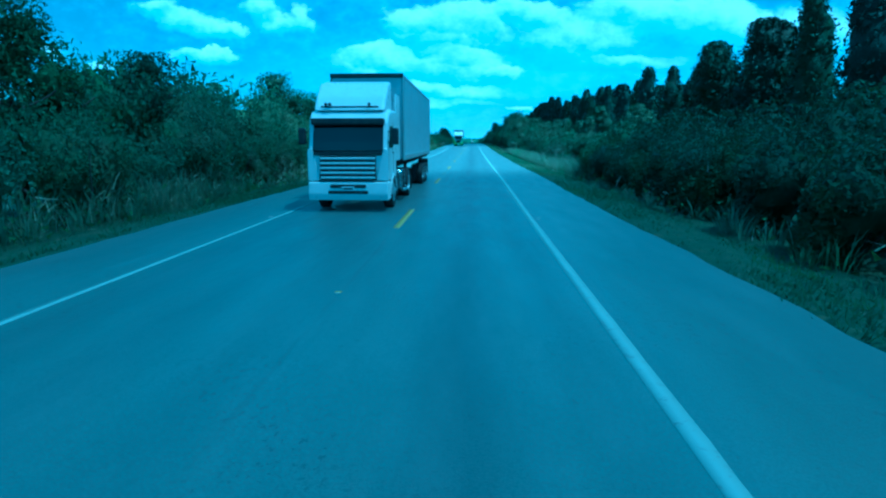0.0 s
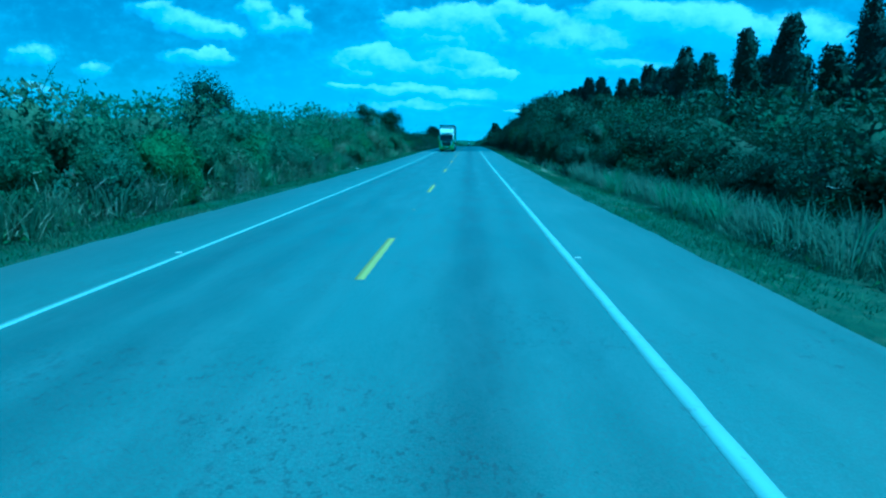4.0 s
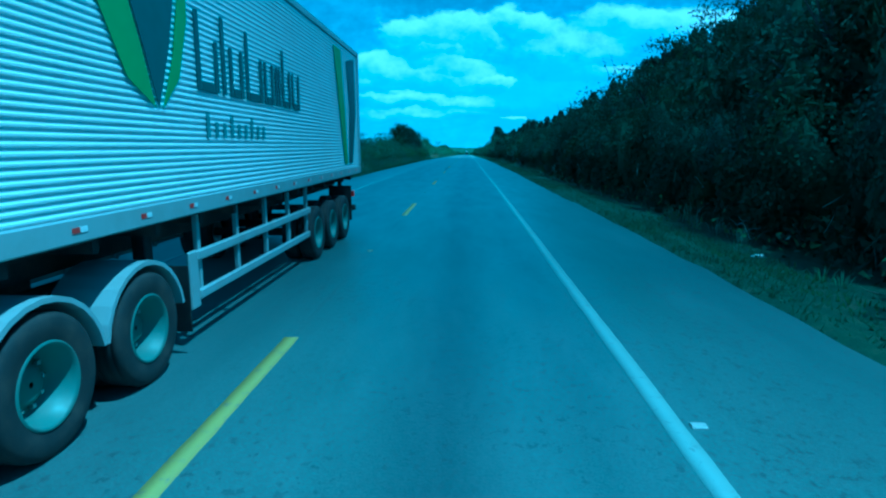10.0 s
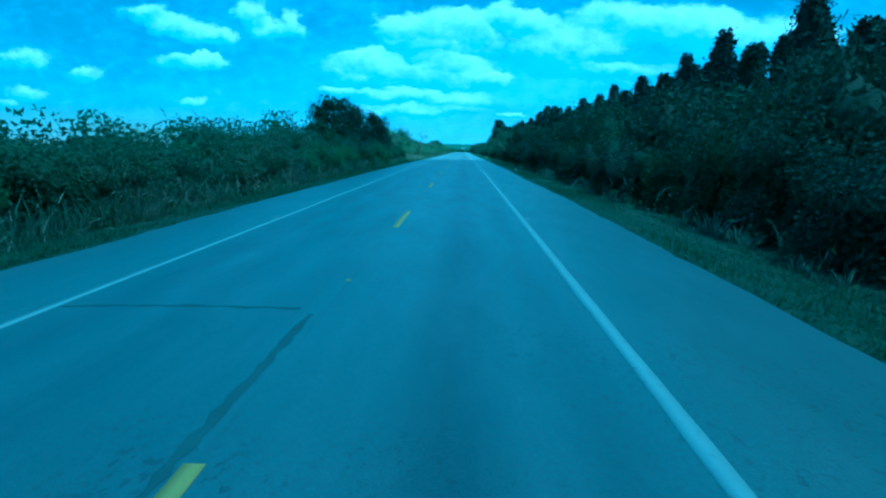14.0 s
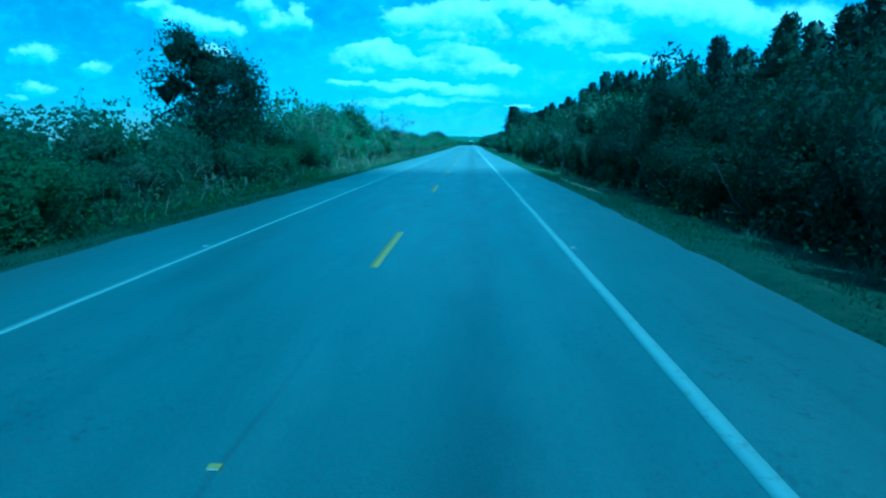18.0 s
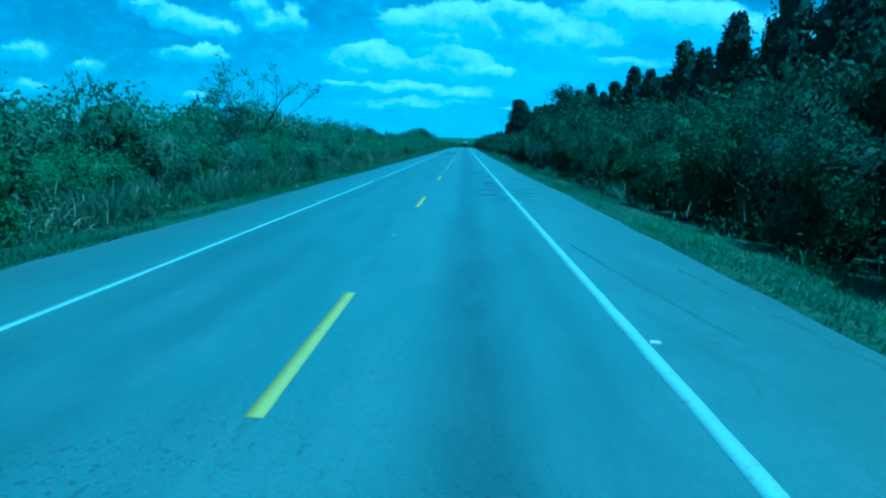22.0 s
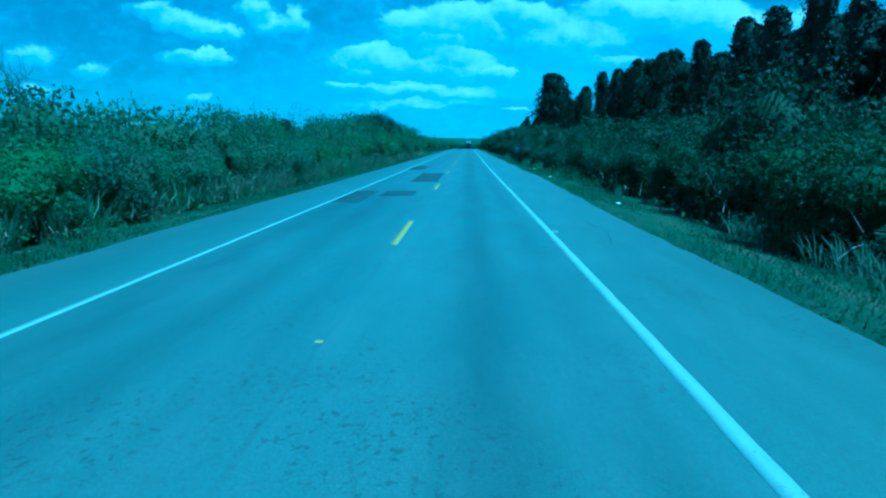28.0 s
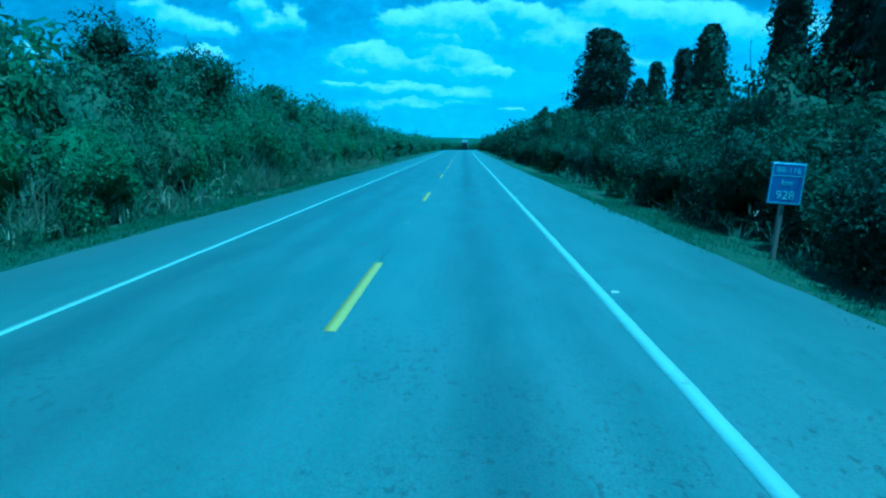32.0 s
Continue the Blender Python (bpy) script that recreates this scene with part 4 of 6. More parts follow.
def make_eucalyptus(seed, height=15.0, wide=1.0, count=2600, leaf=0.24, inner=800):
    """Straight bole inside a tall dense ragged crown, full to near its rounded head."""
    r = np.random.default_rng(seed)
    wood, crown = Soup(), Soup()
    pts = [np.array([r.normal(0, 0.03) * i, r.normal(0, 0.03) * i, -0.4 + (height + 0.1) * i / 8]) for i in range(9)]
    tube(wood, pts, np.linspace(0.2, 0.03, 9), 7)
    lumps = [r.uniform(1 - c, 1 + c, (a, b)) for a, b, c in ((7, 4, 0.16), (19, 8, 0.26))]
    sway = r.uniform(0, 6.28, 2)

    def grid(g, q, w):
        a, b = g.shape
        u, x = np.clip(q, 0, 0.999) * (a - 1), (w / (2 * math.pi)) % 1.0 * b
        i, j = u.astype(int), x.astype(int) % b
        fu, fx = u - i, x - np.floor(x)
        k1, k2 = (j + 1) % b, np.minimum(i + 1, a - 1)
        return (g[i, j] * (1 - fx) + g[i, k1] * fx) * (1 - fu) + (g[k2, j] * (1 - fx) + g[k2, k1] * fx) * fu

    def radius(q, w):
        body = np.clip(q * 4.0 + 0.25, 0, 1) * np.sqrt(np.clip(1 - (np.clip(q - 0.5, 0, 1) / 0.51) ** 2, 0.0, 1))
        return 2.0 * wide * body * grid(lumps[0], q, w) * grid(lumps[1], q, w)

    def centre(q):
        return np.stack([0.25 * np.sin(q * 5 + sway[0]), 0.25 * np.sin(q * 6 + sway[1]), 0 * q], -1) * wide

    base, tall = height * 0.12, height * 0.88
    rings, sides = 19, 11
    q = np.repeat(np.linspace(0.0, 0.97, rings), sides)
    w = np.tile(np.linspace(0, 2 * math.pi, sides, endpoint=False), rings) + np.repeat(np.arange(rings) % 2, sides) * math.pi / sides
    rad = radius(q, w) * 0.68 * (1 + r.normal(0, 0.17, len(q)))
    v = centre(q) + np.stack([np.cos(w) * rad, np.sin(w) * rad, base + tall * q + r.normal(0, 0.15, len(q))], -1)
    i = np.arange(rings * sides).reshape(rings, sides)
    j = np.roll(i, -1, 1)
    crown.add(v, np.stack([i[:-1], j[:-1], j[1:], i[1:]], -1).reshape(-1, 4))
    m = inner
    q, w = r.uniform(0, 0.99, m), r.uniform(0, 6.28, m)
    rad = radius(q, w) * np.sqrt(r.uniform(0.3, 0.86, m))
    out = np.stack([np.cos(w), np.sin(w), 0.3 + 0 * w], -1)
    leaves_on(crown, centre(q) + np.stack([np.cos(w) * rad, np.sin(w) * rad, base + tall * q], -1), out, 0.5, 0.4, r, 0.8)
    q, w = r.uniform(0, 1.0, count), r.uniform(0, 6.28, count)
    rad = radius(q, w) * (0.74 + np.minimum(np.abs(r.normal(0, 0.15, count)), 0.36))
    out = np.stack([np.cos(w), np.sin(w), 0.3 + 0 * w], -1)
    leaves_on(crown, centre(q) + np.stack([np.cos(w) * rad, np.sin(w) * rad, base + tall * q], -1), out, leaf, leaf * 0.6, r, 1.2)
    for _ in range(14):
        q, w = r.uniform(0.05, 0.99, 1), r.uniform(0, 6.28, 1)
        rad = radius(q, w)[0] * 0.88
        d = np.array([math.cos(w[0]), math.sin(w[0]), r.uniform(0.4, 1.6)])
        shoot(crown, centre(q)[0] + (math.cos(w[0]) * rad, math.sin(w[0]) * rad, base + tall * q[0]), d, r.uniform(0.4, 0.9), leaf * 0.8, r, 7)
    return wood, crown


def variants(maker, seeds, wood_mat, leaf_mat, names, **kw):
    out = []
    for s in seeds:
        wd, cr = maker(s, **kw)
        out.append((wd, cr, wd.mesh(names[0], wood_mat, True), cr.mesh(names[1], leaf_mat)))
    return out


def plant(name, made, parts, x, y, scale, rz, label, category, group="", kind=""):
    root = thing(name, x, y, ground_z(x, y), label, category, group, kind, rz)
    root.scale = scale
    for nm, me in zip(parts, made[2:]):
        ob = new(nm, me)
        ob.parent = root
    return root


SHRUBS = variants(make_shrub, (11, 12, 13, 14, 15, 16, 17), BARK, LEAF, ("stem", "foliage"))
# the same shrubs with darker leaf colour, standing in for their shaded side
SHRUBS_SHADED = [(a, b, c, b.mesh("foliage", LEAF_DARK)) for a, b, c, _ in SHRUBS]
SHRUBS_MID = [make_shrub(s_, 0.15, 1150, 7, 1, 3.6) for s_ in (111, 112, 113, 114, 115, 116)]
SHRUBS_FAR = [make_shrub(s_, 0.17, 560, 0, 0) for s_ in (11, 12, 13, 14, 15, 16)]
TREES = variants(make_tree, (21, 22, 23, 24), BARK, LEAF_DARK, ("trunk", "crown"))
FLATS = variants(make_tree, (31, 32), BARK, LEAF_DARK, ("trunk", "crown"), height=6.0, flat=True, leaf=0.13)
SPARSE = variants(make_sparse, (41, 42, 43), DEADWOOD, LEAF, ("trunk", "crown"), leafy=60, thick=1.5)
BARE = variants(make_sparse, (51, 52, 53), DEADWOOD, LEAF, ("trunk", "crown"), leafy=2)
EUCS = variants(make_eucalyptus, (61, 62, 63, 64, 65), BARK, LEAF_EUC, ("trunk", "crown"))
EUCS_MID = variants(make_eucalyptus, (66, 67, 68, 69), BARK, LEAF_EUC, ("trunk", "crown"), count=950, inner=420, leaf=0.34)
WIDE_EUC = variants(make_eucalyptus, (71, 72), BARK, LEAF_EUC, ("trunk", "crown"), wide=1.75, count=5200, leaf=0.27, inner=1500)
EUCS_FAR = [make_eucalyptus(s_, count=300, leaf=0.5, inner=260) for s_ in (61, 62, 63, 64, 65)]

# height of the scrub along the road (metres along, height)
LEFT_SCRUB = [(-40, 4), (0, 4.6), (25, 5.6), (42, 6.0), (60, 5), (75, 4), (90, 4.6), (105, 4.8), (127, 4.8), (146, 5.4), (165, 5.2), (174, 3.5), (203, 4.2),
              (215, 3.6), (240, 4.2), (252, 3.6), (270, 3.8), (285, 4.8), (300, 5.6), (315, 5.2), (322, 4), (335, 4.2), (352, 5.2), (366, 5.4), (380, 6.2), (389, 6.2),
              (398, 4.6), (430, 4.9), (455, 4.6), (480, 4.8), (505, 4.4), (520, 4.7), (540, 4.8), (556, 6.0), (580, 7.0), (600, 6.8), (640, 5.6), (850, 5)]
RIGHT_SCRUB = [(-40, 4.2), (30, 4.4), (60, 3.6), (90, 3.6), (110, 5), (130, 6), (150, 7), (180, 7.6), (212, 7.8), (226, 6.4), (245, 5.6), (330, 5.6), (350, 6),
               (368, 6.4), (378, 7.2), (394, 7), (404, 5.2), (430, 5.4), (444, 6.2), (458, 6.8), (466, 5.6), (480, 5), (505, 4.5), (530, 4.2), (560, 4.6), (600, 5.2), (635, 6.5), (850, 6)]
r = np.random.default_rng(77)


def scatter(soup, made, x, y, sc, rz):
    """Adds a plant's leaves to a joined mass."""
    v, q, t = made[1].arrays()
    c, s = math.cos(rz), math.sin(rz)
    v = v * sc
    v = np.stack([v[:, 0] * c - v[:, 1] * s + x, v[:, 0] * s + v[:, 1] * c + y, v[:, 2] + ground_z(x, y)], -1)
    soup.add(v, q, t)


# right of the road, shrub and thicket leaves are coloured darker as if shaded
for side, rows, label in ((-1, LEFT_SCRUB, "dense green roadside shrub with mixed small leaves"), (1, RIGHT_SCRUB, "dense roadside shrub by the grass verge, leaves coloured dark as its shaded side")):
    facing = 0.0 if side < 0 else 180.0
    y = -6.0
    while y < 640:
        h = smooth_profile(rows, y)
        x = -10.7 + r.normal(0, 0.35) if side < 0 else (11.8 if 42 < y < 112 else 10.6) + r.normal(0, 0.3)
        s = max(0.6, 0.62 * (h + 0.3) / 3.0 * r.uniform(0.75, 1.15))
        sx_ = r.uniform(0.9, 1.2)
        plant("shrub", (SHRUBS if side < 0 else SHRUBS_SHADED)[r.integers(7)], ("stem", "foliage"), x, y, (sx_, sx_ * 1.1, s), facing + r.uniform(-35, 35), label, "shrub", "shrubs along the road")
        y += r.uniform(3.2, 4.6)
    mass = Soup()
    for depth, off, frac in ((1, 2.3, 0.95), (2, 5.4, 1.05)):
        y = -30.0 + depth
        while y < 860:
            far_ = y > 640
            h = smooth_profile(rows, y) + 0.4
            x = side * (10.6 + off + r.normal(0, 0.5))
            s = frac * h * r.uniform(0.84, 1.1) * (1.16 if r.uniform() < 0.12 else 1.0)
            near = depth == 1 and not far_
            s /= 3.5 if near else 2.9
            wdt = max(r.uniform(1.1, 1.4), 0.75 * s) * (1.6 if far_ else 1.0) * (1.0 if depth == 1 else 1.3)
            scatter(mass, (SHRUBS_MID if near else SHRUBS_FAR)[r.integers(6)], x, y, np.array([wdt, wdt, s]), radians(facing) + r.uniform(-0.6, 0.6))
            y += r.uniform(3.2, 4.6) * (2.2 if far_ else 1.0) * (1.0 if depth == 1 else 1.5)
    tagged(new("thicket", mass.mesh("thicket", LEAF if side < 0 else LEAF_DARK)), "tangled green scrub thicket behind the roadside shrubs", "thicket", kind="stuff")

# trees that stand out of the scrub: across, along, height
for n_, (x, y, h) in enumerate([(-13, 27, 7.0), (-13.5, 20, 8.0), (-13.4, 67, 6.2), (-13.6, 74, 7.2), (-13.2, 46, 8.2), (-12.5, 54, 7.4), (-13, 103, 6.4), (-13.5, 159, 8.2), (-14, 180, 5.0), (-15.4, 191, 8.6), (-15.2, 201, 9.3),
                                (-13.6, 301, 6.0), (-12.6, 311, 9.0), (-12.4, 317, 8.6), (-13.6, 306, 8.6), (-13.3, 342, 9.4), (-14, 349, 9.0), (-14, 373, 6.6), (-13, 381, 7.2), (-13.4, 388, 6.8), (-14, 533, 5.2),
                                (-13.2, 567, 7.2), (-13, 577, 8.0), (-13, 585, 8.3), (-13.2, 598, 7.4), (-13.5, 612, 7.2), (-14, 640, 6.4),
                                (15.7, 460, 11.4), (16.6, 455, 9.4), (14.2, 150, 8.5), (14.8, 166, 10.4), (14.2, 172, 9.8), (14.4, 178, 10.8), (13.6, 190, 10.4), (15.5, 201, 10.2), (15.2, 184, 10.6), (15.5, 134, 8.0), (16, 222, 8.5), (14.5, 362, 7.2), (15, 636, 8.4), (16, 15, 7.0)]):
    f = h / 7.7
    plant("tree", TREES[n_ % 4], ("trunk", "crown"), x, y, (f, f, f), r.uniform(0, 360), "dark green broad-leaved tree above the scrub", "tree", "roadside trees")
for x, y, h in ((-13, 244, 4.9), (14.6, 209, 9.6), (-13, 413, 5.2), (-14, 466, 5.2)):
    f = h / 5.6
    plant("tree", FLATS[int(y) % 2], ("trunk", "crown"), x, y, (f * 0.9, f * 0.9, f), r.uniform(0, 360), "flat-topped thorn tree with spreading dark crown", "tree", "thorn trees")
for n_, (x, y, h) in enumerate([(-12.6, 420, 9.6), (-13.5, 63, 7.6), (-14, 143, 7.0), (-13, 360, 7.4), (-12.8, 552, 6.0), (-13.4, 130, 6.6), (-13.6, 563, 7.2)]):
    f = h / 8.2
    plant("tree", SPARSE[n_ % 3], ("trunk", "crown"), x, y, (f, f, f), r.uniform(0, 360), "thin half-bare tree with sparse leaf tufts", "tree", "half-bare trees")
for n_, (x, y, h) in enumerate([(-14, 207, 6.6), (-15, 214, 6.8), (-13.5, 233, 6.8), (-14, 147, 7.6), (-13.5, 73, 9.0), (-13, 464, 6.4), (-13.5, 457, 5.4), (-14, 503, 6.4), (-14, 512, 5.2), (-13.5, 521, 6.2), (-14, 538, 7.0), (-14, 547, 7.0)]):
    f = h / 8.2
    plant("bare_tree", BARE[n_ % 3], ("trunk", "crown"), x, y, (f, f, f), r.uniform(0, 360), "grey leafless dead tree sticking out of the scrub", "dead tree", "dead trees")

# the eucalyptus plantation behind the scrub
STANDS = []
y = 14.0
while y < 615:  # a back row that closes the wood
    STANDS.append((37.5 + r.normal(0, 0.8), y, r.uniform(12.4, 13.8) if y < 225 else r.uniform(14.5, 16.3), r.uniform(1.1, 1.4)))
    y += r.uniform(5.0, 7.5)
# the front row, whose heads stand out one by one: along, height
FRONT = [(22, 13), (34, 14), (45, 15.2), (53, 15.8), (88, 13.4), (99, 14.6), (104, 13), (115, 13.2), (124, 13.8), (134, 14.4), (143, 13.2), (152, 15.2), (159, 13.4), (168, 14.8),
         (176, 13.5), (187, 14.6), (198, 14), (205, 16.8), (213, 17.5), (221, 15), (231, 16.5), (243, 17.2), (250, 15), (259, 16.6), (273, 16.4), (277, 14.2), (290, 15.8), (305, 15.4), (319, 15.2),
         (325, 13.4), (336, 14.4), (346, 13.2), (353, 15), (366, 14.4), (379, 14.8), (391, 13.8), (402, 14.6), (413, 13.6), (422, 15), (434, 14.2), (446, 13.5), (455, 15.8), (468, 14), (477, 15.5), (490, 14.5),
         (499, 13.4), (508, 16), (519, 15.4), (530, 14.8), (536.5, 14.6), (543, 15), (555, 15), (568, 15.4), (579, 16.2), (586, 15.6), (592, 16.3), (604, 17.2), (619, 15.8), (627, 14.5), (637, 14.3), (646, 13),
         (226, 16.5), (236, 17), (248, 17.5), (254, 16.8), (264, 16.5), (269, 16.8), (417, 15.5), (426, 16.5), (430, 16.8), (438, 15.5)]
STANDS += [(28.5 + 1.5 * (y_ < 430) + r.normal(0, 0.4), y_, h_ + 0.3, r.uniform(0.86, 1.05)) for y_, h_ in FRONT]
STANDS += [(33.5 + r.normal(0, 0.8), y_, h_, 1.2) for y_, h_ in ((440, 13), (462, 13.4), (483, 12.8), (512, 14), (525, 15), (534, 15), (548, 15.6), (561, 14.8), (573, 14.5), (588, 13.5))]
for n_, (x, y, h, wd) in enumerate(STANDS):
    f = h / 15.4
    plant("eucalyptus", EUCS[n_ % 5] if y > 470 else EUCS_MID[n_ % 4], ("trunk", "crown"), x, y, (f * wd, f * wd, f), r.uniform(0, 360), "tall slender dark eucalyptus of the plantation row", "tree", "eucalyptus plantation")
for n_, (x, y, h) in enumerate([(27, 668, 24.8), (29.2, 671, 21.5), (46, 209, 19.5), (47, 122, 17), (57, 228, 23.5), (31, 74, 14.8), (31, 63, 15.3), (40, 96, 15)]):
    f = h / 15.4
    plant("eucalyptus", WIDE_EUC[n_ % 2], ("trunk", "crown"), x, y, (f, f, f), r.uniform(0, 360), "large spreading eucalyptus taller than the rest", "tree", "eucalyptus plantation")
for x, y, h, turn in ((31, 583, 17, 40), (31.5, 589, 16.6, 160), (31, 597, 15.6, 250), (33, 576, 17.5, 310), (30.5, 600, 16.2, 95)):
    plant("eucalyptus", EUCS[int(turn) % 5], ("trunk", "crown"), x, y, (h / 14.0, h / 14.0, h / 15.4), turn, "tall slender dark eucalyptus of the plantation row", "tree", "eucalyptus plantation")
mass = Soup()
y = 70.0
while y < 440:
    f = r.uniform(0.38, 0.5)
    scatter(mass, EUCS_FAR[r.integers(5)], r.uniform(19, 23), y, np.array([f * 1.7, f * 1.7, f]), r.uniform(0, 6.28))
    y += r.uniform(4.0, 7.5)
tagged(new("thicket", mass.mesh("thicket", LEAF_DARK)), "dark young trees between the scrub and the plantation", "thicket", kind="stuff")
mass = Soup()
for y in np.arange(680, 1000, 9.0):
    for x0 in (30, 37):
        scatter(mass, EUCS_FAR[r.integers(5)], x0 + r.normal(0, 1), y + r.normal(0, 1), np.array([1, 1, r.uniform(0.75, 1.05)]), r.uniform(0, 6.28))
tagged(new("far_wood", mass.mesh("far_wood", LEAF_EUC)), "distant dark eucalyptus wood beside the road", "woodland", kind="stuff")
mass = Soup()
for y in np.arange(870, 1250, 14.0):
    for sd in (-1, 1):
        k_ = r.uniform(1.6, 2.6)
        scatter(mass, SHRUBS_FAR[r.integers(6)], sd * (13 + r.normal(0, 1.5)), y, np.array([k_ * 1.5, k_ * 1.5, k_]), r.uniform(0, 6.28))
for _ in range(90):
    k_ = r.uniform(2.5, 4.5)
    scatter(mass, SHRUBS_FAR[r.integers(6)], r.uniform(-150, 170), r.uniform(1250, 1500), np.array([k_ * 2, k_ * 2, k_]), r.uniform(0, 6.28))
for x in np.arange(-70, 75, 3.6):
    k_ = r.uniform(2.6, 3.5)
    scatter(mass, SHRUBS_FAR[r.integers(6)], x, 1035 + r.normal(0, 8), np.array([k_ * 1.3, k_ * 1.3, k_]), r.uniform(0, 6.28))
tagged(new("far_scrub", mass.mesh("far_scrub", LEAF_DARK)), "distant scrub closing the view along the road", "woodland", kind="stuff")


# ---- grass ----
def blades(x, y, h, width, lean, rr, turn=None):
    """Bent blades of grass, kite-shaped, leaning away from their tuft."""
    m = len(x)
    z = verge_height(x) + rise(y) - 0.02
    w = rr.uniform(0, 6.28, m) if turn is None else turn
    d = np.stack([np.cos(w), np.sin(w)], -1)
    sd = np.stack([-d[:, 1], d[:, 0]], -1) * (width * rr.uniform(0.7, 1.3, m))[:, None] / 2
    ln = (lean * rr.uniform(0.2, 1.2, m) * h)[:, None] * d
    p = np.stack([x, y], -1)

    def at(xy, zz):
        return np.concatenate([xy, zz[:, None]], 1)

    v = np.stack([at(p, z), at(p + ln * 0.4 + sd, z + h * 0.6), at(p + ln, z + h * 0.95), at(p + ln * 0.4 - sd, z + h * 0.6)], 1).reshape(-1, 3)
    return v, np.arange(m)[:, None] * 4 + [[0, 1, 2, 3]]


def tufts(soup, x, y, h, per, width, lean, rr, size=0.22):
    """Tufts of grass: blades that fan out from each place."""
    m = len(x)
    w = rr.uniform(0, 6.28, m * per)
    o = rr.uniform(0, size, m * per)
    X, Y, H = np.repeat(x, per) + np.cos(w) * o, np.repeat(y, per) + np.sin(w) * o, np.repeat(h, per) * rr.uniform(0.45, 1.15, m * per)
    soup.add(*blades(X, Y, H, width, lean, rr, w))


rr = np.random.default_rng(9)
for side in (-1, 1):
    tall = Soup()
    m = 4600 if side < 0 else 1100
    y = rr.uniform(-5, 640, m)
    patchy = np.sin(y * 0.11) + np.sin(y * 0.043 + 2) + np.sin(y * 0.37 + side)
    x = side * (8.6 + np.abs(rr.normal(0, 0.9 if side < 0 else 0.55, m)) + 0.25 * np.sin(y * 0.5))
    h = rr.uniform(0.5, 1.25, m) * (1.0 if side < 0 else 0.6) * (1 + 0.25 * patchy) * np.clip((np.abs(x) - 8.1) * 0.95, 0.3, 1.45 if side < 0 else 1.1)
    keep = rr.uniform(-2.2, 2, m) < patchy + 0.8
    tufts(tall, x[keep], y[keep], h[keep], 15, 0.034, 0.75, rr)
    for a, b, m, deep, hh in ((40, 112, 1100, 2.0, 1.3), (484, 500, 110, 1.2, 0.7)) if side > 0 else ((50, 130, 700, 1.8, 1.5), (395, 560, 1500, 1.6, 1.5)):
        y = rr.uniform(a, b, m)
        x = side * (8.9 + rr.uniform(0, deep, m))
        tufts(tall, x, y, hh * rr.uniform(0.5, 1.15, m), 18, 0.036, 0.7, rr, 0.3)
    m = 9000 if side < 0 else 900
    y = rr.uniform(-5, 625, m)
    x = side * (8.75 + np.abs(rr.normal(0, 0.7, m)))
    z = verge_height(x) + rise(y) + rr.uniform(0, 0.9, m) * np.clip((np.abs(x) - 8.5) * 1.7, 0.1, 1.9)
    w = rr.uniform(0, 6.28, m)
    reach, up = rr.uniform(0.15, 0.6, m), rr.uniform(-0.1, 0.7, m)
    p0 = np.stack([x, y, z], -1)
    d_ = np.stack([np.cos(w) * reach, np.sin(w) * reach, up], -1)
    sag = np.stack([0 * x, 0 * x, 0.12 * rr.uniform(-0.5, 1, m)], -1)
    wid = np.stack([-np.sin(w), np.cos(w), 0 * w], -1) * 0.011 + [0, 0, 0.006]
    dry = Soup().add(np.stack([p0 - wid, p0 + wid, p0 + d_ * 0.5 + sag + wid, p0 + d_ * 0.5 + sag - wid, p0 + d_], 1).reshape(-1, 3), np.arange(m)[:, None] * 5 + [[0, 1, 2, 3]], np.arange(m)[:, None] * 5 + [[3, 2, 4]])
    tagged(new("dry_stems", dry.mesh("dry_stems", DRY_STEM)), "pale dead grass stems and twigs tangled in front of the scrub", "dead stems", kind="stuff")
    tagged(new("tall_grass", tall.mesh("tall_grass", STRAW)), "tall straggling green and straw-coloured grass at the foot of the scrub", "grass", kind="stuff")
    weeds = Soup()
    m = 9000 if side < 0 else 4000
    y = rr.uniform(0, 620, m)
    y[: m // 3] = rr.uniform(318, 352, m // 3) if side < 0 else rr.uniform(515, 560, m // 3)
    x = side * (8.7 + np.abs(rr.normal(0, 0.7, m)))
    z = verge_height(x) + rise(y) + rr.uniform(0.05, 0.95, m) * np.clip(np.abs(x) - 8.4, 0.2, 1.0)
    leaves(weeds, np.stack([x, y, z], -1), 0.2, 0.085, rr, -0.3)
    tagged(new("weeds", weeds.mesh("weeds", WEED)), "bright broad-leaved weeds along the edge of the verge", "weeds", kind="stuff")
    under = Soup()
    m = 20000
    y = rr.uniform(-4, 620, m)
    if side > 0:
        y = y[(y < 44) | (y > 110)]
        m = len(y)
    x = side * (9.45 + 1.5 * rr.uniform(0, 1, m) ** 0.8 + 0.2 * np.sin(y * 0.8))
    z = verge_height(x) + rise(y) + rr.uniform(0, 1, m) * np.clip((np.abs(x) - 9.2) * 0.9, 0.15, 1.2)
    leaves(under, np.stack([x, y, z], -1), 0.24, 0.14, rr, 0.0)
    # on the right the shade is put into the leaf colour here too
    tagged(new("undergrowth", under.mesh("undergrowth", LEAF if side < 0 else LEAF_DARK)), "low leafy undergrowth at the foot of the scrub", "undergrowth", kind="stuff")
    short = Soup()
    m = 150000
    y = rr.uniform(-5, 600, m)
